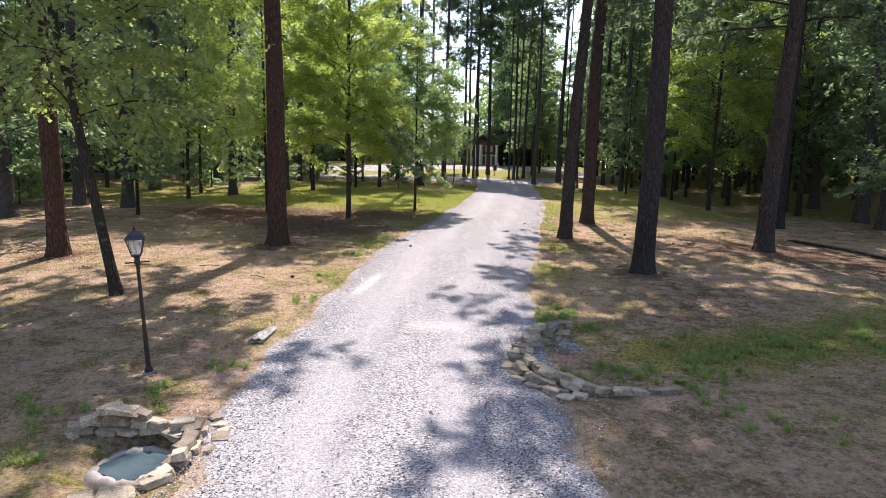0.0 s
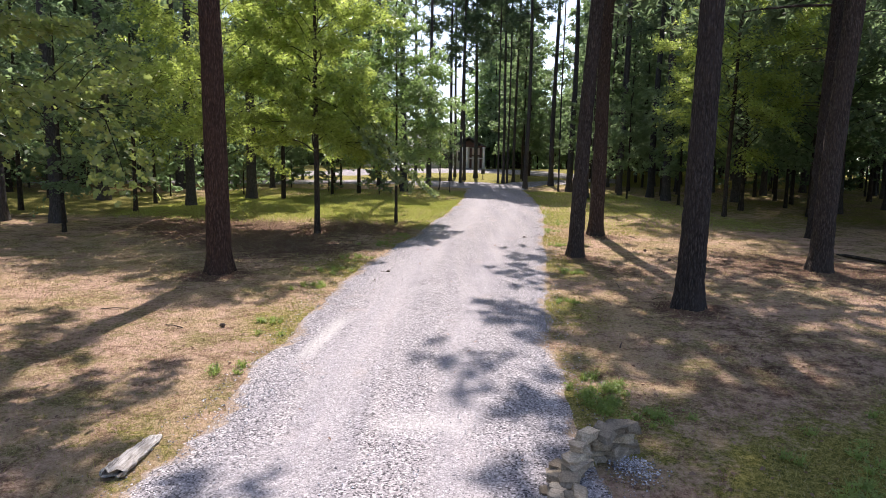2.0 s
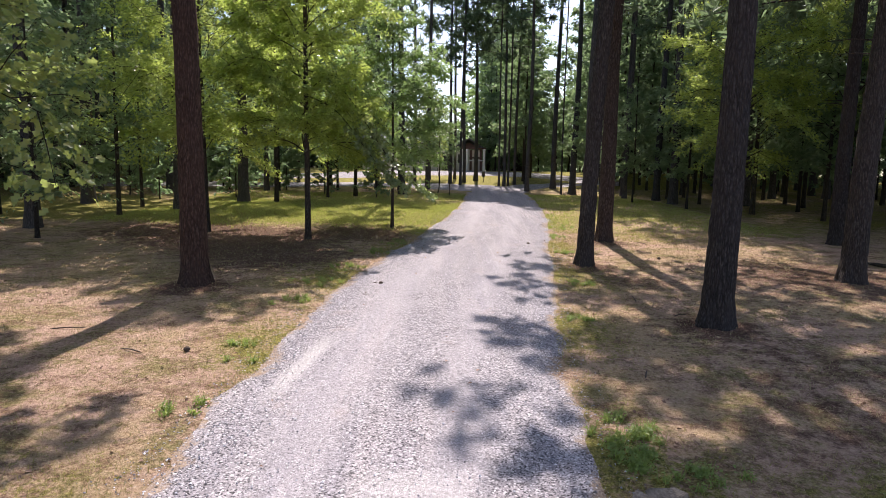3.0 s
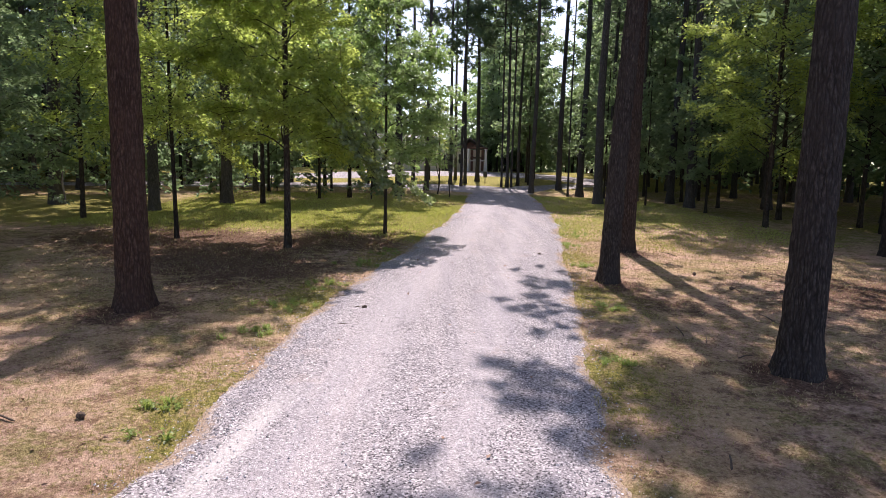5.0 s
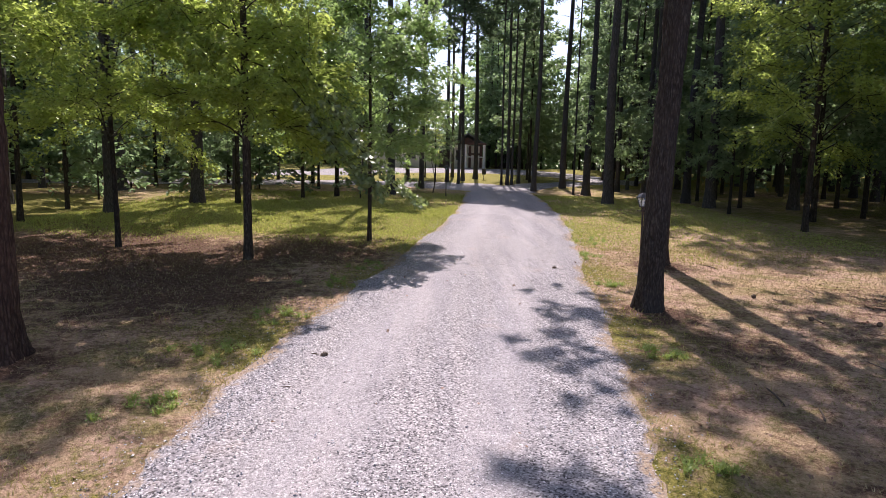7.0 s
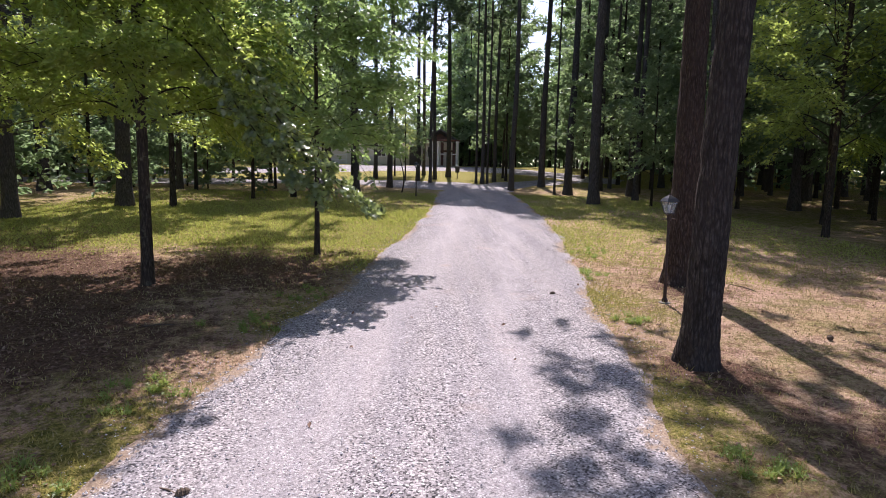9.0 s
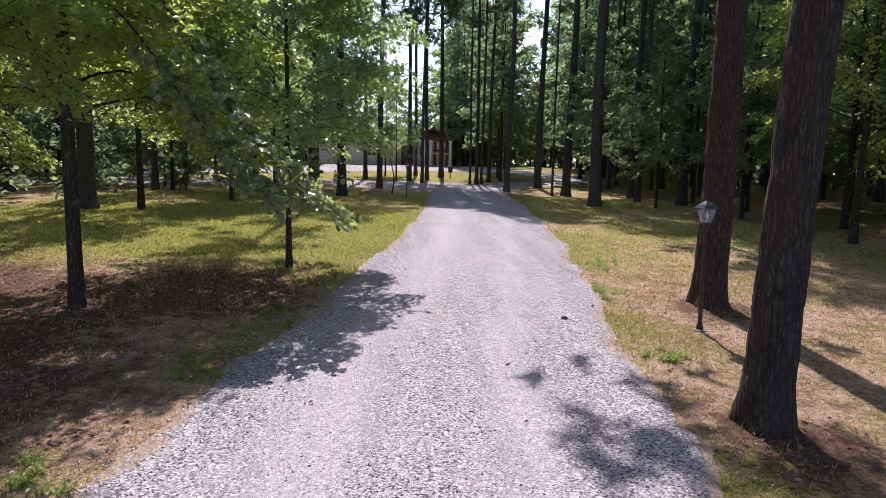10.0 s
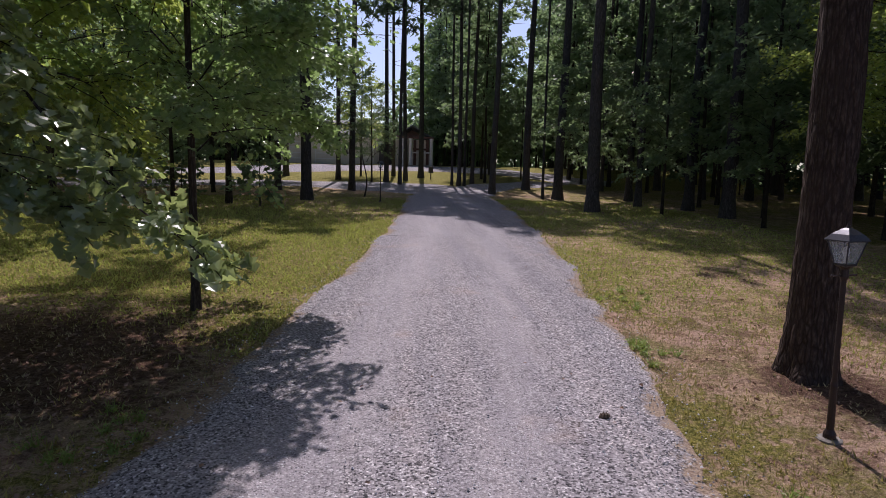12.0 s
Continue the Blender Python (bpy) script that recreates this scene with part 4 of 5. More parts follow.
MID_LEAFY = [
    (-9.2, 36.1, 0, 1.4), (-12.7, 22.5, 2, 0.65), (-14.9, 33.0, 0, 1.0), (-21, 34.0, 2, 1.0), (-11.6, 45.0, 1, 1.0), (-5.9, 42.5, 1, 1.4), (-13.5, 28.5, 2, 0.9),
    (-3.6, 49.0, 1, 1.1), (-18.5, 28.5, 2, 1.0), (-20.5, 22.0, 2, 1.0), (-8.0, 47.5, 0, 1.1), (17.0, 29.5, 1, 1.5), (15.6, 34.2, 1, 1.3), (20.8, 29.0, 2, 1.2), (22.5, 25.0, 1, 1.2), (16.2, 21.2, 2, 0.9), (-9.5, 52.5, 2, 1.3), (-13.0, 56.0, 2, 1.2), (-18.5, 47.5, 2, 1.2), (-6.5, 55.5, 1, 1.2), (-4.4, 41.3, 3, 0.45), (-12.3, 38.6, 3, 0.6), (-16.0, 37.0, 3, 0.7), (-19.0, 39.5, 3, 0.8), (-8.2, 43.8, 3, 0.4), (20.5, 38.0, 2, 1.1), (-1.6, 62.6, 0, 0.9),
    (-14.5, 17.5, 2, 0.9), (-19.0, 15.0, 2, 0.9), (-15.5, 52.0, 0, 1.1), (14.5, 59.5, 2, 1.0), (22.0, 45.0, 2, 1.1), (19.5, 20.5, 2, 0.95), (-0.6, 57.0, 1, 0.7),
    (7.6, 62.5, 8, 1.0), (10.8, 63.0, 9, 0.6), (7.4, 59.6, 8, 1.0), (9.0, 67.0, 8, 1.2), (9.8, 72.5, 8, 1.3), (7.9, 78.0, 8, 1.2), (14.6, 50.0, 8, 0.9), (16.5, 45.0, 8, 1.0), (15.2, 39.5, 9, 0.9), (10.6, 46.0, 9, 0.75), (17.0, 54.0, 8, 1.0), (20.0, 51.5, 9, 1.1), (21.5, 41.5, 9, 1.1), (6.6, 83.0, 8, 1.2), (9.0, 81.5, 8, 0.9), (13.2, 36.5, 9, 0.7), (19.0, 36.0, 8, 0.9), (-7.2, 40.0, 9, 0.8), (17.5, 31.5, 9, 0.95),
    (14.5, 62.5, 8, 1.5), (17.0, 70.0, 8, 1.5), (19.5, 76.0, 8, 1.6), (16.0, 58.0, 8, 1.4), (11.4, 40.2, 9, 0.6), (14.8, 43.6, 8, 0.9), (-11.5, 46.5, 3, 0.6), (-13.6, 49.0, 3, 0.75), (-15.6, 46.5, 3, 0.7), (-17.6, 50.5, 3, 0.9), (-14.0, 53.6, 3, 0.8), (-17.0, 56.5, 3, 0.9), (-20.0, 54.0, 3, 1.0), (-21.5, 48.0, 3, 0.9), (-18.5, 44.5, 3, 0.7), (-22.5, 58.5, 3, 1.1), (-18.0, 61.0, 3, 1.0),
]
for x, y, k, s in MID_LEAFY:
    plant("leafy_tree", LEAFY_KINDS[k], x, y, ("broad-leaved tree with light yellow-green leaves", "broad-leaved tree with mid-green leaves", "shaded broad-leaved tree with dark green leaves", "dark green leafy shrub", "", "", "", "", "slim shaded broad-leaved tree with hanging dark green leaves", "shaded broad-leaved tree with hanging dark green leaves")[k], group="broad-leaved trees", turn=rnd.random() * 6.28, scale=s)

# The wood all round
taken = [(p[0], p[1]) for p in NEAR_PINES] + [(p[0], p[1]) for p in MID_PINES] + [(p[0], p[1]) for p in MID_LEAFY]


def clear_of(x, y, gap):
    return all((x - a) ** 2 + (y - b) ** 2 > gap * gap for a, b in taken)


def scatter(count, gap, allowed, span):
    out, tries = [], 0
    while len(out) < count and tries < 20000:
        tries += 1
        x, y = rnd.uniform(*span[0]), rnd.uniform(*span[1])
        if allowed(x, y) and clear_of(x, y, gap):
            taken.append((x, y))
            out.append((x, y))
    return out


seen = lambda x, y: abs(x) < 0.85 * y + 8
gap = lambda x, y: y > 60 and abs(x - 0.3 - y * 0.176) < 2.0 + 0.02 * y
middle = lambda x, y: -24 < x < 13.5 and y > 84
behind_house = lambda x, y: y > 80 and -0.115 * y < x < 0.048 * y + 0.5
side_wood = lambda x, y: not gap(x, y) and not behind_house(x, y) and ((x < -19.5 + 3 * math.sin(y * 0.3) and y < 60) or (x > 15.5 + 1.5 * math.sin(y * 0.4) and 30 < y < 60) or y > 84 or abs(x) > 24)
# The twelve pines at negative y are unseen, added to shut out sky.
for x, y in scatter(88, 2.2, lambda x, y: side_wood(x, y) and seen(x, y), ((-44, 44), (8, 82))) + scatter(60, 2.8, side_wood, ((-50, 50), (84, 122))) + scatter(12, 3, lambda x, y: abs(x) > 4, ((-25, 25), (-30, -6))):
    k = rnd.choice((0, 1, 2, 3, 4)) if middle(x, y) else rnd.choice((0, 1, 3, 4))
    ob = plant("pine_tree", PINE_KINDS[k], x, y, "slender tall pine with dark trunk and high needle crown", group="pines of the wood", turn=rnd.random() * 6.28)
    f = rnd.uniform(0.7, 1.15)
    ob.scale = (f, f, rnd.uniform(0.85, 1.1))
for x, y in scatter(48, 2.2, lambda x, y: abs(x) > 22 + 2 * math.sin(y) and seen(x, y), ((-46, 46), (12, 84))) + scatter(44, 2.0, lambda x, y: not gap(x, y), ((15, 48), (56, 118))) + scatter(40, 2.0, lambda x, y: not gap(x, y) and not middle(x, y), ((-50, 52), (85, 118))):
    k = rnd.choice((4, 5))
    plant("leafy_tree", LEAFY_KINDS[k], x, y, "shaded broad-leaved tree of the dark wood", group="understorey trees", turn=rnd.random() * 6.28, scale=rnd.uniform(0.8, 1.2))
for x, y in scatter(46, 2.2, lambda x, y: middle(x, y) and not gap(x, y) and not behind_house(x, y), ((-24, 14), (85, 116))):
    plant("leafy_tree", LEAFY_KINDS[rnd.choice((6, 7) if x < 1 else (4, 6, 7, 5))], x, y, "sunlit green broad-leaved tree behind the house", group="understorey trees", turn=rnd.random() * 6.28, scale=rnd.uniform(0.9, 1.2))
for x, y in scatter(42, 1.7, lambda x, y: abs(x) > 20.5 + 1.5 * math.sin(y * 0.7) and seen(x, y), ((-36, 36), (12, 82))) + scatter(64, 1.5, lambda x, y: not gap(x, y), ((-30, 40), (85, 100))):
    plant("shrub", LEAFY_KINDS[3], x, y, "dark green leafy shrub at the wood's edge", "shrub", "shrubs", turn=rnd.random() * 6.28, scale=rnd.uniform(0.5, 1.1))
for x, y in scatter(9, 1.6, gap, ((12, 20), (84, 104))):
    plant("leafy_tree", LEAFY_KINDS[4], x, y, "shaded broad-leaved tree of the dark wood", group="understorey trees", turn=rnd.random() * 6.28, scale=rnd.uniform(0.6, 0.8))


def far_woods():
    """The closed wood behind the last trees: a deep belt of leaf clumps on a ring of ground."""
    rng = np.random.RandomState(12)
    n = 72000
    side = rng.rand(n) * 0.9
    u, deep = rng.rand(n), rng.rand(n) * 9
    x = np.where(side < 0.5, -75 + 150 * u, np.where(side < 0.7, -50 - deep, 50 + deep))
    y = np.where(side < 0.5, 121 + deep, 5 + 118 * u)
    top = np.where((side < 0.5) & (np.abs(x + 4) < 20), 11, 13) + 4 * np.sin(x * 0.21 + 1) * np.sin(y * 0.17) + 4 * rng.rand(n)
    top = np.where((side < 0.5) & (x > 3) & (x <= 27), 12 + 3 * np.sin(x * 0.7), top)
    top = np.where((side < 0.5) & (x > 27), 30 + 4 * np.sin(x * 0.3), top)
    top = np.where((side >= 0.7) & (y > 45), 27 + 4 * np.sin(y * 0.3), top)
    top = np.where((side < 0.5) & (np.abs(x - 20.5) < 4), 11.0, top)
    top = np.where((side < 0.5) & (x > -15) & (x < 6.5), 4.5 + 1.5 * np.sin(x * 0.9), top)
    c = np.stack([x, y, land(x, y) + top * rng.rand(n) ** 1.15], 1)
    along = unit(rng.randn(n, 3) + np.array([[0, 0, -0.3]]))
    normal = unit(rng.randn(n, 3) + np.array([[0, -0.3, 0.6]]))
    size = 0.5 + 0.6 * rng.rand(n)
    tagged(new("far_woods", leaf_mesh("far_woods", c, along, normal, size, size * 0.7, M["leaf_shaded"])), "dark leafy belt of distant woodland", "woods", kind="stuff")


far_woods()


# ---------------------------------------------------------------- house
def house():
    hy = 77.0
    z = float(land(0, 76.5)) - 0.05
    h = new("house")
    h.location = (0, hy, z)
    tagged(h, "single-storey cream house with white porch columns and dark roof", "house")
    part("wall", box_bm((9.4, 7, 2.75), (-5.7, 3.6, 1.37), 0.02), M["siding"], h, "cream siding garage wall")
    part("wall", box_bm((5.2, 7, 2.75), (1.6, 4.6, 1.37), 0.02), M["siding"], h)
    for zz in np.arange(0.25, 2.6, 0.25):
        part("siding_board", box_bm((9.4, 0.02, 0.03), (-5.7, 0.085, float(zz)), 0), M["siding"], h)
    for x0, x1, y0, y1, ridge in ((-10.8, -0.9, -0.4, 7.6, 4.7), (0.8, 4.7, -0.85, 8.4, 3.9)):
        bm = bmesh.new()
        if x1 - x0 > 8:
            pts = [(x0, y0, 2.7), (x1, y0, 2.7), (x1, (y0 + y1) / 2, ridge), (x0, (y0 + y1) / 2, ridge), (x0, y1, 2.7), (x1, y1, 2.7)]
            v = [bm.verts.new(p) for p in pts]
            for f in ((0, 1, 2, 3), (3, 2, 5, 4), (0, 3, 4), (1, 5, 2), (0, 4, 5, 1)):
                bm.faces.new([v[i] for i in f])
        else:
            xm = (x0 + x1) / 2
            pts = [(x0, y0, 2.7), (x1, y0, 2.7), (xm, y0, ridge), (x0, y1, 2.7), (x1, y1, 2.7), (xm, y1, ridge)]
            v = [bm.verts.new(p) for p in pts] + [bm.verts.new((p[0], p[1], p[2] + 0.16)) for p in pts]
            for f in ((2, 0, 3, 5), (1, 2, 5, 4), (6, 8, 11, 9), (8, 7, 10, 11), (0, 2, 8, 6), (2, 1, 7, 8), (5, 3, 9, 11), (4, 5, 11, 10), (3, 0, 6, 9), (1, 4, 10, 7)):
                bm.faces.new([v[i] for i in f])
            gb = bmesh.new()
            g = [gb.verts.new(p) for p in ((x0 + 0.5, y0 + 0.3, 2.72), (x1 - 0.5, y0 + 0.3, 2.72), (xm, y0 + 0.3, ridge - 0.35), (x0 + 0.5, y0 + 0.4, 2.72), (x1 - 0.5, y0 + 0.4, 2.72), (xm, y0 + 0.4, ridge - 0.35))]
            for f in ((0, 1, 2), (5, 4, 3), (0, 3, 4, 1), (1, 4, 5, 2), (2, 5, 3, 0)):
                gb.faces.new([g[i] for i in f])
            part("gable", gb, M["brown_board"], h, "reddish-brown boarded gable end")
        part("roof", bm, M["shingle"], h, "dark shingle roof")
    for x in (1.0, 1.9, 2.55, 4.6):
        part("column", ring_bm([(0.2, 0), (0.2, 0.12), (0.16, 0.16), (0.15, 2.5), (0.19, 2.56), (0.2, 2.68)], 12, (x, -1.35, 0)), M["white_paint"], h, "white porch column")
    for x in (3.0, 4.25):
        part("porch_post", box_bm((0.28, 0.2, 2.6), (x, -0.72, 1.3), 0.01), M["brown_board"], h, "reddish-brown porch post")
    part("porch_panel", box_bm((1.0, 0.08, 0.75), (3.62, -0.62, 2.2), 0.01), M["beige"], h, "pale panel of the porch")
    part("skirt_wall", box_bm((2.0, 0.1, 1.2), (3.62, -0.62, 0.6), 0.01), M["siding"], h, "cream low porch wall")
    part("crossbeam", box_bm((1.6, 0.16, 0.2), (3.62, -0.62, 1.68), 0.01), M["brown_board"], h)
    part("rail", box_bm((2.1, 0.12, 0.12), (3.6, -1.35, 1.32), 0.01), M["white_paint"], h, "white porch rail")
    part("porch_floor", box_bm((4.2, 2.9, 0.16), (2.75, -0.3, 0.02), 0.02), M["concrete"], h)
    part("beam", box_bm((4.1, 0.3, 0.18), (2.75, -1.35, 2.76), 0.01), M["brown_board"], h)
    for x, w in ((-8.6, 2.5), (-5.6, 2.5)):
        d = part("garage_door", box_bm((w, 0.08, 2.2), (x, 0.06, 1.1), 0.01), M["white_paint"], h, "pale garage door")
        for k in range(4):
            part("panel", box_bm((w - 0.2, 0.03, 0.42), (x, 0.01, 0.3 + 0.53 * k), 0.01), M["siding"], d)
    part("door", box_bm((1.3, 0.3, 2.2), (0.1, 1.0, 1.1), 0.01), M["dark_door"], h, "dark entrance door")
    for x in (-3.6, 1.9):
        w = part("window", box_bm((1.0, 0.1, 1.3), (x, 1.06 if x > 0 else 0.06, 1.6), 0.01), M["white_paint"], h)
        for k in (-1, 1):
            part("pane", box_bm((0.4, 0.04, 1.1), (x + 0.23 * k, 1.0 if x > 0 else 0.0, 1.6), 0), M["dark_door"], w)


house()


# ---------------------------------------------------------------- lamp posts
def lamp_post():
    """A waist-thin iron post with a ladder bar and a four-sided lantern, 1.8 m high."""
    lamp = new("lamp_post")
    part("foot", ring_bm([(0.10, -0.05), (0.10, 0.004), (0.08, 0.014)], 10), M["footing"], lamp, "dusty grey concrete foot")
    part("post", ring_bm([(0.05, 0), (0.05, 0.05), (0.03, 0.09), (0.027, 0.45), (0.031, 0.47), (0.022, 0.5), (0.021, 1.36), (0.036, 1.39), (0.03, 1.45), (0.05, 1.48)], 12), M["iron"], lamp, smooth=False)
    bar = ring_bm([(0.008, -0.12), (0.008, 0.12)], 8)
    bmesh.ops.rotate(bar, verts=bar.verts, matrix=Matrix.Rotation(radians(90), 3, "Y"))
    bmesh.ops.translate(bar, verts=bar.verts, vec=(0, 0, 1.40))
    cross = part("ladder_bar", bar, M["iron"], lamp)
    for sx in (-0.125, 0.125):
        part("knob", ring_bm([(0.004, -0.012), (0.013, 0), (0.004, 0.012)], 8, (sx, 0, 1.40)), M["iron"], cross)
    q = math.pi / 4
    part("lantern_base", ring_bm([(0.05, 1.47), (0.078, 1.485), (0.078, 1.5)], 4, twist=q), M["pewter"], lamp)
    for i in range(4):
        a = q + i * math.pi / 2
        p0, p1 = Vector((0.075 * math.cos(a), 0.075 * math.sin(a), 1.5)), Vector((0.135 * math.cos(a), 0.135 * math.sin(a), 1.69))
        bm = bmesh.new()
        bmesh.ops.create_cube(bm, size=1, matrix=look((p0 + p1) / 2, p1) @ Matrix.Diagonal((0.01, 0.01, (p1 - p0).length, 1)))
        part("lantern_bar", bm, M["pewter"], lamp)
        b = a + math.pi / 2
        bm = bmesh.new()
        c = [Vector((r * math.cos(t), r * math.sin(t), z)) for r, t, z in ((0.072, a, 1.502), (0.072, b, 1.502), (0.131, b, 1.688), (0.131, a, 1.688))]
        n = (c[1] - c[0]).cross(c[2] - c[0]).normalized() * 0.003
        vs = [bm.verts.new(p) for p in c] + [bm.verts.new(p - n) for p in c]
        for f in ((0, 1, 2, 3), (7, 6, 5, 4), (0, 4, 5, 1), (1, 5, 6, 2), (2, 6, 7, 3), (3, 7, 4, 0)):
            bm.faces.new([vs[k] for k in f])
        pane = part("pane", bm, M["glass"], lamp, "clear lantern pane")
        pane.visible_shadow = False
    cap = part("cap", ring_bm([(0.158, 1.685), (0.158, 1.693), (0.11, 1.74), (0.055, 1.775), (0.024, 1.79)], 4, twist=q), M["pewter"], lamp, "grey metal lantern cap")
    part("finial", ring_bm([(0.012, 1.785), (0.018, 1.80), (0.01, 1.815), (0.004, 1.84)], 8), M["iron"], cap)
    part("bulb", ring_bm([(0.012, 1.5), (0.014, 1.55), (0.028, 1.59), (0.022, 1.625), (0.006, 1.64)], 10), M["white_paint"], lamp)
    return tagged(lamp, "dark iron lamp post with four-sided glass lantern on lawn", "lamp post", "lamp posts")


lamp = lamp_post()
lamp.matrix_basis = pose(-3.85, 6.93, float(land(-3.85, 6.93)), 1.5, -3.2, 25)
copy_thing(lamp, pose(4.40, 22.48, float(land(4.40, 22.48)), 0, -1.0, 10))
copy_thing(lamp, pose(0.22, 43.9, float(land(0.22, 43.9)), 0, 0, 40))
lamp.scale = (1.0, 1.0, 1.01)


# ---------------------------------------------------------------- dry-stone rings
def stone_mesh(rng, size):
    bm = bmesh.new()
    bmesh.ops.create_cube(bm, size=1)
    for v in bm.verts:
        v.co = Vector((v.co.x * (0.65 + 0.55 * rng.random()), v.co.y * (0.6 + 0.65 * rng.random()), v.co.z * (0.75 + 0.45 * rng.random())))
    bmesh.ops.bevel(bm, geom=bm.edges[:], offset=0.05 + 0.06 * rng.random(), segments=1, affect="EDGES")
    for v in bm.verts:
        v.co += Vector((rng.uniform(-1, 1), rng.uniform(-1, 1), rng.uniform(-1, 1))) * 0.075
        v.co = Vector((v.co.x * size[0], v.co.y * size[1], v.co.z * size[2]))
    return bm


def stone_wall(spots, label, seed):
    """Loose field stones; spots: x, y, height of the underside, size, turn."""
    rng = random.Random(seed)
    wall = new("stone_wall")
    x0, y0 = spots[0][0], spots[0][1]
    z0 = float(land(x0, y0))
    wall.location = (x0, y0, z0)
    tagged(wall, label, "stone wall", "stone headwalls")
    for x, y, z, (a, b, c), turn in spots:
        ob = part("stone", stone_mesh(rng, (a, b, c)), M["field_stone"], wall)
        ob.location = (x - x0, y - y0, float(land(x, y)) - z0 + z + c * 0.42)
        ob.rotation_euler = (rng.uniform(-0.17, 0.17), rng.uniform(-0.17, 0.17), radians(turn) + rng.uniform(-0.4, 0.4))


def ring_spots(line, per, sizes, levels, seed, jitter=0.03):
    """Stones laid along a line, in courses."""
    rng = random.Random(seed)
    line = bend(line, 200)
    seg = np.concatenate([[0], np.cumsum(np.linalg.norm(np.diff(line, axis=0), axis=1))])
    out = []
    for lv in range(levels):
        s = 0.05 + 0.09 * lv
        while s < seg[-1] * (1 - 0.16 * lv):
            a = rng.uniform(*sizes)
            x, y = (float(np.interp(s, seg, line[:, k])) for k in (0, 1))
            x2, y2 = (float(np.interp(s + 0.05, seg, line[:, k])) for k in (0, 1))
            turn = math.degrees(math.atan2(y2 - y, x2 - x))
            c = rng.uniform(0.055, 0.095)
            out.append((x + rng.uniform(-jitter, jitter), y + rng.uniform(-jitter, jitter), lv * 0.068 - 0.02, (a, a * rng.uniform(0.6, 0.85), c), turn))
            s += a * per
    return out


crescent = [(1.85, 8.85), (1.55, 8.8), (1.25, 8.6), (1.02, 8.25), (1.0, 7.8), (1.02, 7.4), (1.18, 7.05), (1.45, 6.85), (1.75, 6.72), (2.1, 6.76), (2.6, 6.9)]
outer = [(1.0, 8.5), (0.82, 8.15), (0.74, 7.75), (0.72, 7.4), (0.85, 7.05), (1.1, 6.8), (1.45, 6.62)]
stone_wall(ring_spots(crescent, 0.86, (0.13, 0.27), 3, 3, 0.05) + [(x, y, z + 0.2, s, t) for x, y, z, s, t in ring_spots(crescent[:4], 0.86, (0.14, 0.28), 2, 8, 0.05)] + ring_spots(outer, 0.85, (0.12, 0.24), 1, 5, 0.05) + ring_spots([(x + 0.13, y + 0.02) for x, y in outer], 0.9, (0.14, 0.26), 2, 6, 0.05), "curved low wall of loose tan field stones", 7)
back = [(-3.72, 5.2), (-3.5, 5.36), (-3.2, 5.42), (-2.95, 5.42), (-2.72, 5.35)]
flank = [(-2.72, 5.42), (-2.58, 5.5), (-2.48, 5.3), (-2.44, 5.0), (-2.44, 4.75), (-2.5, 4.5), (-2.62, 4.32), (-2.8, 4.2), (-3.0, 4.14)]
flank_outer = [(-2.5, 5.75), (-2.34, 5.55), (-2.28, 5.25), (-2.27, 5.05)]
stone_wall(ring_spots(back, 0.86, (0.15, 0.3), 4, 13, 0.05) + ring_spots(flank, 0.9, (0.16, 0.3), 1, 15, 0.04) + [(x, y, z + 0.07, s, t) for x, y, z, s, t in ring_spots(flank[:5], 0.92, (0.15, 0.26), 1, 19, 0.04)] + ring_spots(flank_outer, 0.95, (0.13, 0.22), 1, 16, 0.04), "half ring of stacked tan stones round a small pool", 17)


def pool():
    rng = np.random.RandomState(3)
    n = 28
    bm = bmesh.new()
    z = float(land(*POND)) - 0.10
    r = 0.26 + 0.03 * np.sin(np.arange(n) * 0.9) + 0.02 * rng.rand(n)
    v = [bm.verts.new((POND[0] + r[i] * 1.05 * math.cos(i * 2 * math.pi / n), POND[1] + r[i] * math.sin(i * 2 * math.pi / n), z)) for i in range(n)]
    bm.faces.new(v)
    me = bpy.data.meshes.new("pool_water")
    bm.to_mesh(me)
    bm.free()
    me.materials.append(M["water"])
    tagged(new("pool_water", me), "small blue-grey pool of still water among stones", "water", kind="structure")


pool()


def pool_rim():
    """A worn concrete lip round the pool, low and uneven, sinking into the earth."""
    n, m = 72, 9
    z = float(land(*POND))
    a = np.arange(n) * 2 * math.pi / n
    wave = 0.05 * np.sin(a * 2 + 0.6) + 0.03 * np.sin(a * 5 + 1.0) + 0.015 * np.sin(a * 11)
    u = np.linspace(0, 1, m)
    r = 0.22 + 0.21 * u
    dz = np.interp(u, [0, 0.14, 0.3, 0.5, 1.0], [-0.2, -0.11, -0.082, -0.09, -0.25])
    R = r[:, None] * (1.04 + wave[None, :])
    Z = z + dz[:, None] + (0.016 * np.sin(a * 3 + 2) + 0.008 * np.sin(a * 13))[None, :] + 0.006 * np.sin(a[None, :] * 23 + 9 * u[:, None])
    v = np.stack([POND[0] + R * np.cos(a), POND[1] + R * np.sin(a), Z], 2).reshape(-1, 3)
    k = np.arange(n)
    f = np.concatenate([np.stack([i * n + k, i * n + (k + 1) % n, (i + 1) * n + (k + 1) % n, (i + 1) * n + k], 1) for i in range(m - 1)])
    tagged(new("pool_rim", quick_mesh("pool_rim", v, f, M["rim"], True)), "worn pale concrete lip of a small pool", "pool rim", kind="structure")


pool_rim()


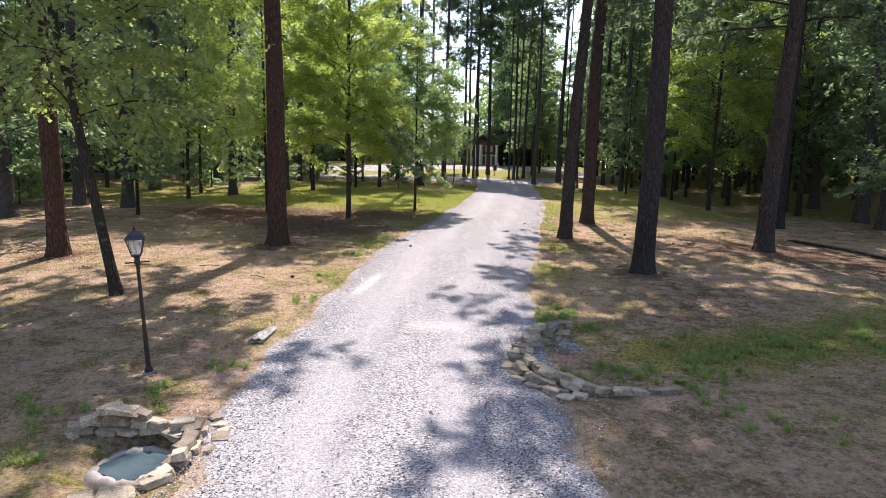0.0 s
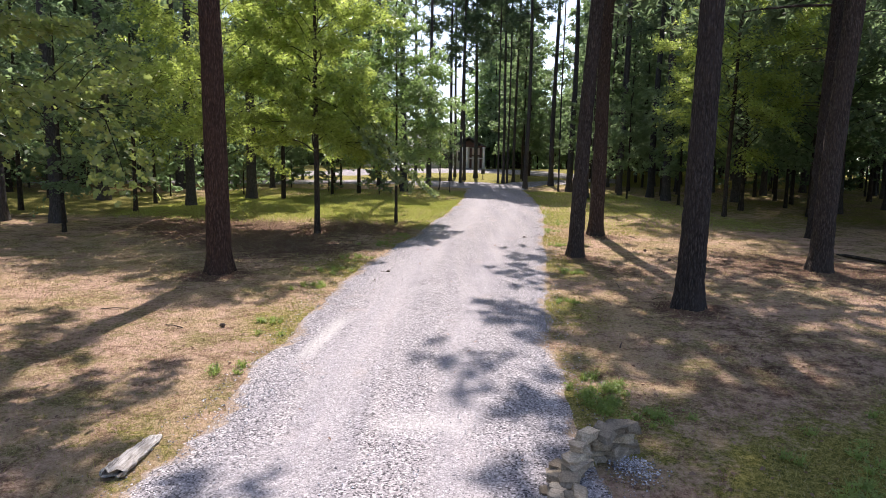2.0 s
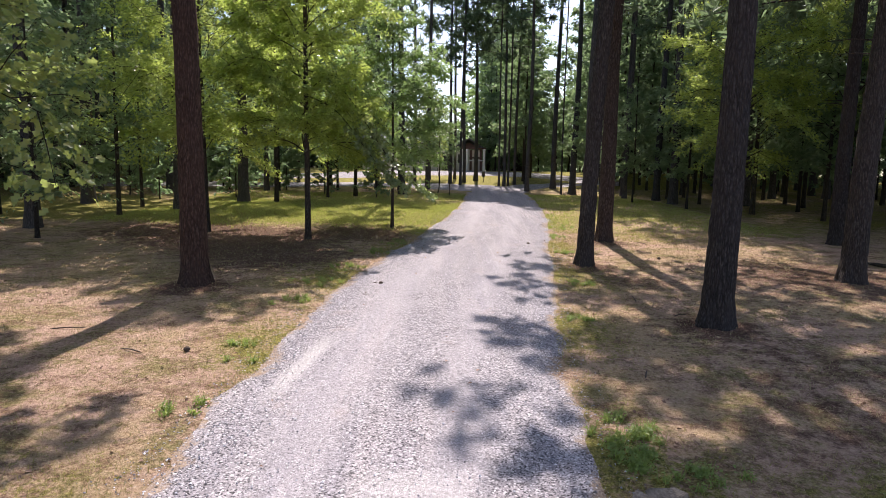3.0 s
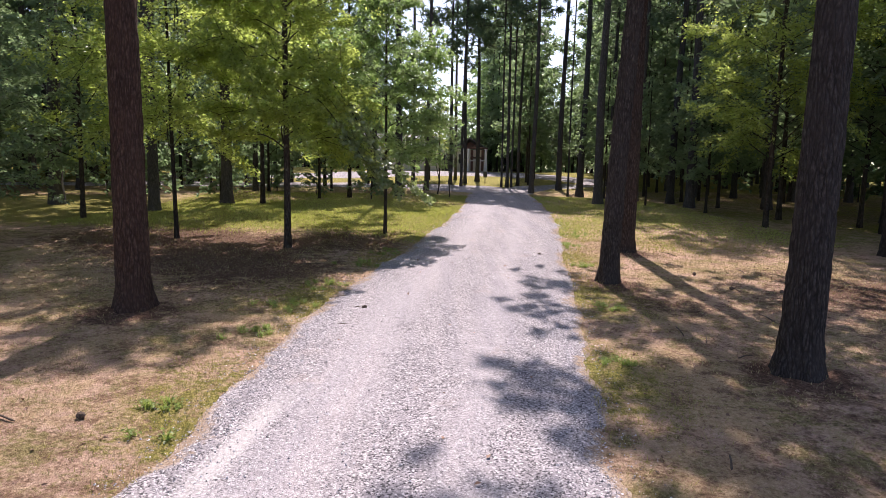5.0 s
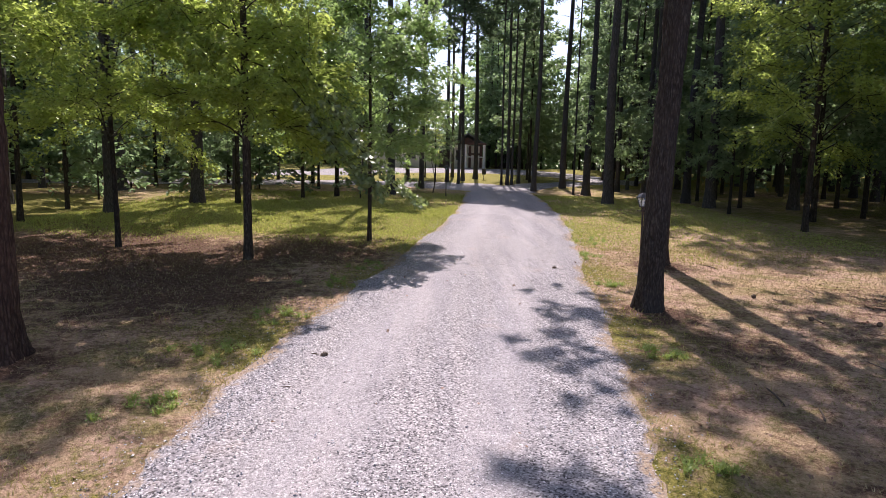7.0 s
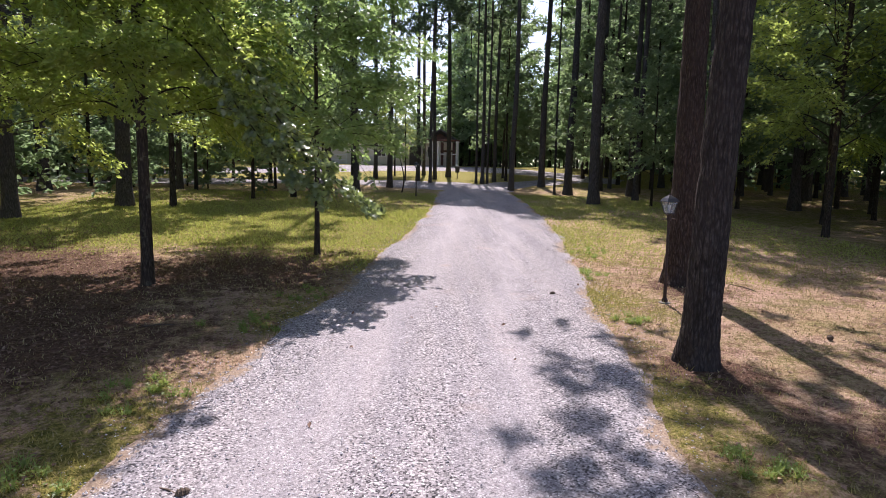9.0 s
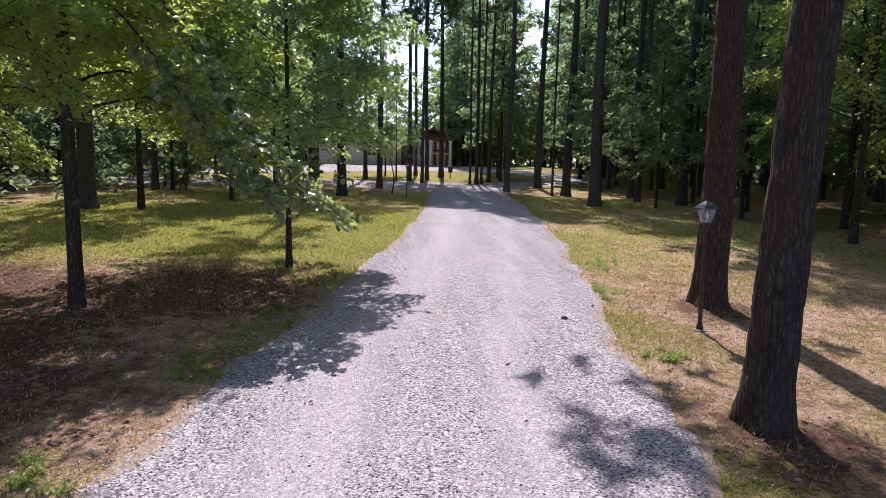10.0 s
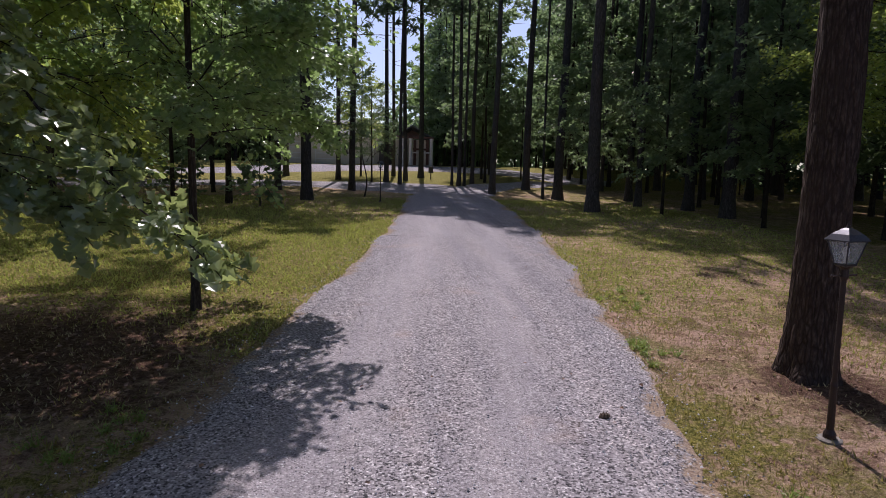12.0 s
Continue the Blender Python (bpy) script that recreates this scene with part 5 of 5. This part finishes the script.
# ---------------------------------------------------------------- loose things on the ground
def lying_wood(name, pts, r, mat, label, category, sides=9):
    t = Tubes()
    p = np.array([(x, y, float(land(x, y)) + r * 0.75 + dz) for x, y, dz in pts])
    n = 12
    s = np.linspace(0, len(p) - 1, n)
    q = np.stack([np.interp(s, np.arange(len(p)), p[:, k]) for k in range(3)], 1)
    t.add(q, r * (1 - 0.3 * np.linspace(0, 1, n)) * np.where((np.arange(n) == 0) | (np.arange(n) == n - 1), 0.35, 1.0), sides)
    return tagged(new(name, t.mesh(name, mat)), label, category)


def split_log(x, y, turn, length):
    """A weathered half-log: flat split face up, ragged ends, splits along the grain."""
    rng = np.random.RandomState(4)
    n, m = 26, 18
    u = np.linspace(-0.5, 0.5, n)
    V = []
    for i, s in enumerate(u):
        w = 0.125 * (1 - 0.48 * (s + 0.5)) * (1 - 0.3 * max(0, abs(s) * 2 - 0.9) / 0.1) + 0.006 * rng.randn()
        for k in range(m):
            a = 2 * math.pi * k / m
            px, pz = math.cos(a) * w, math.sin(a) * w * 0.55
            if pz > 0:
                pz = pz * 0.6 + 0.010 * math.sin(px * 70 + 2 * s) + 0.003 * rng.randn() - (0.045 if k == 3 and -0.4 < s < 0.36 else 0.0)
            V.append((px + 0.03 * math.sin(s * 3.4), s * length + 0.03 * math.sin(a * 3) * (abs(s) > 0.42), pz + 0.05))
    F = [(i * m + k, i * m + (k + 1) % m, (i + 1) * m + (k + 1) % m, (i + 1) * m + k) for i in range(n - 1) for k in range(m)]
    for end in (0, n - 1):
        V.append((0.03 * math.sin(u[end] * 3.4), u[end] * length, 0.04))
        c = len(V) - 1
        F += [(end * m + k, end * m + (k + 1) % m, c, c) for k in range(m)]
    me = bpy.data.meshes.new("log")
    me.from_pydata(V, [], [tuple(dict.fromkeys(f)) for f in F])
    me.polygons.foreach_set("use_smooth", np.full(len(me.polygons), True))
    me.materials.append(M["wood_pale"])
    ob = tagged(new("log", me), "short bleached grey split log beside the gravel", "log")
    ob.location = (x, y, float(land(x, y)) - 0.01)
    ob.rotation_euler = (0, 0, radians(turn))


split_log(-2.93, 8.57, 3, 0.74)
lying_wood("fallen_branch", [(11.6, 20.6, 0.0), (12.3, 18.9, 0.03), (13.2, 16.6, 0.0)], 0.055, M["grey_bark"], "long fallen branch lying on the forest floor", "branch")
twig_rng = random.Random(9)
for x, y, l in [(3.75, 15.9, 0.5), (3.95, 15.55, 0.35), (4.1, 14.9, 0.3), (-1.45, 17.1, 0.22), (-1.75, 16.1, 0.25), (5.7, 16.8, 0.6), (-4.3, 12.6, 0.4), (-6.2, 13.5, 0.5), (6.2, 19.0, 0.4), (6.6, 23.5, 0.6), (-3.5, 21.0, 0.45), (2.6, 12.0, 0.3), (-0.4, 9.6, 0.12), (7.3, 21.0, 0.5)]:
    a = twig_rng.uniform(0, 3.1)
    lying_wood("twig", [(x, y, 0), (x + l * math.cos(a) * 0.5, y + l * math.sin(a) * 0.5, 0.02), (x + l * math.cos(a), y + l * math.sin(a), 0)], 0.012, M["twig"], "thin dead twig lying on the ground", "twig", 5)
for x, y in [(-1.42, 17.1), (2.6, 22.9), (5.9, 20.6), (7.0, 18.9), (-3.7, 12.7), (6.1, 19.2)]:
    cone = new("pine_cone")
    cone.location = (x, y, float(land(x, y)) + 0.035)
    cone.rotation_euler = (radians(80), 0, x * 3)
    tagged(cone, "dark brown pine cone lying on the ground", "pine cone", "pine cones")
    part("core", ring_bm([(0.012, -0.05), (0.03, -0.025), (0.034, 0.0), (0.026, 0.03), (0.008, 0.05)], 8), M["twig"], cone)
    for lv, (r, z) in enumerate(((0.038, -0.03), (0.044, -0.005), (0.036, 0.02))):
        part("scales", ring_bm([(r * 0.6, z - 0.006), (r, z + 0.004), (r * 0.6, z + 0.01)], 7, twist=lv * 0.4), M["twig"], cone)

sign = new("box_on_post")
sign.location = (3.6, 61.0, float(land(3.6, 61.0)))
tagged(sign, "small dark box on a thin post in grass", "post box")
part("post", ring_bm([(0.04, -0.1), (0.035, 0.5)], 8), M["twig"], sign)
part("box", box_bm((0.34, 0.22, 0.5), (0, 0, 0.72), 0.02), M["dark_door"], sign)


def sapling():
    t = Tubes()
    s = np.linspace(0, 1, 14)
    t.add(np.stack([0.12 * np.sin(s * 5), 0.06 * np.cos(s * 4), 2.4 * s], 1), 0.045 - 0.03 * s, 7)
    t.add(np.array([(0.1, 0, 1.7), (0.3, 0.1, 2.1), (0.35, 0.1, 2.4)]), [0.02, 0.012, 0.006], 5)
    ob = tagged(new("sapling", t.mesh("sapling", M["grey_bark"])), "thin crooked bare sapling beside the driveway", "sapling")
    ob.location = (-0.6, 46.4, float(land(-0.6, 46.4)) - 0.03)


sapling()


# ---------------------------------------------------------------- grass, litter and loose gravel
def blades(name, count, span, want, mat, height, label, seed, width=0.008):
    """Grass blades where want(grass, litter, x, y) allows them."""
    rng = np.random.RandomState(seed)
    x = rng.uniform(*span[0], count * 4)
    y = rng.uniform(*span[1], count * 4)
    lx, rx = np.interp(y, LEFT_Y, LEFT_X), np.interp(y, RIGHT_Y, RIGHT_X)
    out = np.maximum(lx - x, x - rx)
    g, l = grid_values(x, y)
    clump = 0.5 + 0.5 * np.sin(x * 2.7 + 1.7 * np.sin(y * 2.1)) * np.sin(y * 3.1 + 1.3 * np.sin(x * 1.7))
    keep = (out > -0.12) & (rng.rand(len(x)) < want(g, l, out, clump)) & ((x - POND[0]) ** 2 + (y - POND[1]) ** 2 > 0.3)
    x, y = x[keep][:count], y[keep][:count]
    n = len(x)
    z = land(x, y)
    a = rng.rand(n) * 6.28
    h = height * (0.5 + rng.rand(n))
    lean = 0.75 * h
    w = width * (0.7 + 0.6 * rng.rand(n)) * (1 + np.clip(y - 10, 0, 40) * 0.07)
    b = np.stack([x, y, z], 1)
    side = np.stack([np.cos(a), np.sin(a), 0 * a], 1) * w[:, None]
    tip = b + np.stack([lean * (rng.rand(n) - 0.5) * 2, lean * (rng.rand(n) - 0.5) * 2, h], 1)
    v = np.stack([b - side, b + side, tip], 1).reshape(-1, 3)
    tagged(new(name, quick_mesh(name, v, np.arange(len(v)).reshape(-1, 3), mat)), label, "grass", kind="stuff")


blades("grass", 70000, ((-12, 12), (3.5, 26)), lambda g, l, o, c: np.clip(g * 2.2 - 0.25, 0, 1) * (0.25 + 0.75 * c), M["blade"], 0.05, "short patchy green grass on the verges", 1, 0.0035)
blades("lawn_grass", 70000, ((-14, 13), (24, 46)), lambda g, l, o, c: np.clip(g * 1.3 - 0.2, 0, 1), M["lawn_blade"], 0.05, "bright green mown lawn grass", 2, 0.007)
blades("dry_grass", 80000, ((-11, 11), (3.5, 27)), lambda g, l, o, c: np.clip(0.8 - g * 0.4 - l * 0.6, 0.05, 1) * (0.3 + 0.7 * c), M["dry_blade"], 0.035, "dry straw-coloured grass and pine straw", 3, 0.0042)


def weeds():
    """Tufts of taller weeds along the verges and between the stones: x, y, spread, count."""
    rng = np.random.RandomState(31)
    v, heads = [], []
    for x0, y0, r, n in ((1.85, 10.4, 0.3, 520), (1.75, 9.8, 0.22, 360), (2.3, 9.6, 0.25, 200), (2.0, 7.5, 0.3, 200), (2.5, 7.35, 0.3, 160), (1.5, 7.2, 0.2, 90), (3.0, 7.0, 0.4, 220), (3.6, 8.0, 0.6, 460), (5.2, 9.0, 0.7, 760), (6.6, 9.4, 0.8, 700), (4.4, 8.6, 0.6, 480), (3.4, 6.0, 0.7, 160), (7.6, 9.6, 0.8, 500), (-2.85, 17.2, 0.4, 260), (-2.55, 18.8, 0.4, 260), (-2.9, 15.6, 0.35, 200), (-3.4, 6.1, 0.3, 160), (-3.75, 4.7, 0.2, 130), (-4.3, 5.6, 0.5, 220), (-2.9, 7.3, 0.25, 150), (2.35, 14.6, 0.25, 160), (2.9, 17.4, 0.3, 180), (3.45, 21.4, 0.3, 180), (-2.1, 21.0, 0.4, 220), (-1.6, 22.8, 0.35, 200), (-2.9, 12.9, 0.35, 180), (-2.95, 10.8, 0.3, 150), (3.7, 24.6, 0.4, 220), (4.4, 27.0, 0.5, 260)):
        for k in range(max(3, n // 22)):
            cx, cy = x0 + r * rng.randn() * 0.6, y0 + r * rng.randn() * 0.6
            if np.interp(cy, LEFT_Y, LEFT_X) + 0.1 < cx < np.interp(cy, RIGHT_Y, RIGHT_X) - 0.1:
                continue
            m = 22
            a = rng.rand(m) * 6.28
            h = 0.05 + 0.09 * rng.rand(m)
            b = np.stack([cx + 0.025 * rng.randn(m), cy + 0.025 * rng.randn(m), np.full(m, float(land(cx, cy)))], 1)
            w = np.stack([np.cos(a), np.sin(a), 0 * a], 1) * 0.006
            t = b + np.stack([np.cos(a + 1.5) * h * 0.7, np.sin(a + 1.5) * h * 0.7, h], 1)
            v.append(np.stack([b - w, b + w, t], 1).reshape(-1, 3))
            heads.append(b + np.stack([0.04 * rng.randn(m), 0.04 * rng.randn(m), 0.015 + 0.06 * rng.rand(m)], 1))
    v = np.concatenate(v)
    tagged(new("weeds", quick_mesh("weeds", v, np.arange(len(v)).reshape(-1, 3), M["weed"])), "bright green weed tufts along the verges", "weeds", kind="stuff")
    c = np.concatenate(heads)
    n = len(c)
    a = rng.rand(n) * 6.28
    along = np.stack([np.cos(a), np.sin(a), 0.3 * rng.randn(n)], 1)
    L = 0.022 + 0.028 * rng.rand(n)
    tagged(new("weed_leaves", leaf_mesh("weed_leaves", c, along, unit(np.array([[0, 0, 1.0]]) + 0.4 * rng.randn(n, 3)), L, L * 0.7, M["weed"])), "small broad green leaves of low weeds in the verges", "weeds", kind="stuff")


weeds()


def dead_leaves():
    rng = np.random.RandomState(8)
    n = 26000
    x, y = rng.uniform(-13, 11, n * 3), rng.uniform(4, 30, n * 3)
    lx, rx = np.interp(y, LEFT_Y, LEFT_X), np.interp(y, RIGHT_Y, RIGHT_X)
    out = np.maximum(lx - x, x - rx)
    g, l = grid_values(x, y)
    keep = ((x - POND[0]) ** 2 + (y - POND[1]) ** 2 > 0.36) & (rng.rand(n * 3) < np.clip(l * 0.9 * np.where(x > 0, 0.45, 1.0) + 0.06, 0, 1) * (out > 0.1)) | ((rng.rand(n * 3) < 0.006) & (out <= 0.1))
    x, y = x[keep][:n], y[keep][:n]
    n = len(x)
    c = np.stack([x, y, land(x, y) + 0.012 + 0.03 * (np.maximum(np.interp(y, LEFT_Y, LEFT_X) - x, x - np.interp(y, RIGHT_Y, RIGHT_X)) < 0.1)], 1)
    a = rng.rand(n) * 6.28
    along = np.stack([np.cos(a), np.sin(a), 0.45 * rng.randn(n)], 1)
    normal = unit(np.array([[0, 0, 1.0]]) + 0.35 * rng.randn(n, 3))
    L = 0.03 + 0.045 * rng.rand(n)
    tagged(new("dead_leaves", leaf_mesh("dead_leaves", c, along, normal, L, L * 0.6, M["dead_leaf"])), "scattered brown fallen leaves on the ground", "leaves", kind="stuff")


dead_leaves()


def loose_gravel():
    """Stones of the driveway, thickest along its edges."""
    rng = np.random.RandomState(6)
    n = 30000
    y = 3.6 + 30 * rng.rand(n) ** 1.25
    u = rng.rand(n)
    edge = rng.rand(n) < 0.66
    u = np.where(edge, np.where(rng.rand(n) < 0.5, np.abs(rng.randn(n) * 0.07), 1 - np.abs(rng.randn(n) * 0.07)) + rng.randn(n) * 0.045, u)
    lx, rx = np.interp(y, LEFT_Y, LEFT_X), np.interp(y, RIGHT_Y, RIGHT_X)
    x = lx + (rx - lx) * u
    heap = np.arange(n) < 800
    x = np.where(heap, 1.70 + 0.10 * rng.randn(n), x)
    y = np.where(heap, 8.5 + 0.11 * rng.randn(n), y)
    u = np.where(heap, 1.3, u)
    uc = np.clip(u, 0, 1)
    e = np.minimum(uc, 1 - uc)
    z = land(x, y) + 0.03 * np.clip(e / 0.06, 0, 1) + 0.03 * np.sin(np.pi * uc) - 0.02
    z = np.where((u < 0) | (u > 1), land(x, y) + 0.004, z)
    z = z + np.where(heap, 0.05 * np.exp(-((x - 1.70) ** 2 + (y - 8.5) ** 2) / 0.03) * rng.rand(n), 0)
    s = 0.005 + 0.009 * rng.rand(n) ** 2
    a = rng.rand(n) * 6.28
    dry = (x - POND[0]) ** 2 + (y - POND[1]) ** 2 > 0.2
    x, y, z, s, a = x[dry], y[dry], z[dry], s[dry], a[dry]
    n = len(x)
    base = np.array([(1, 0, 0), (0, 1, 0), (-1, 0, 0), (0, -1, 0), (0, 0, 0.8), (0, 0, -0.5)])
    v = base[None] * (0.6 + 0.8 * rng.rand(n, 6, 3)) * s[:, None, None]
    ca, sa = np.cos(a)[:, None], np.sin(a)[:, None]
    v = np.stack([v[..., 0] * ca - v[..., 1] * sa, v[..., 0] * sa + v[..., 1] * ca, v[..., 2]], -1)
    v += np.stack([x, y, z + s * 0.25], 1)[:, None, :]
    f = np.array([(0, 1, 4), (1, 2, 4), (2, 3, 4), (3, 0, 4), (1, 0, 5), (2, 1, 5), (3, 2, 5), (0, 3, 5)])
    faces = (f[None] + 6 * np.arange(n)[:, None, None]).reshape(-1, 3)
    tagged(new("loose_gravel", quick_mesh("loose_gravel", v.reshape(-1, 3), faces, M["gravel_stone"])), "loose grey and white gravel stones", "gravel", kind="stuff")


loose_gravel()
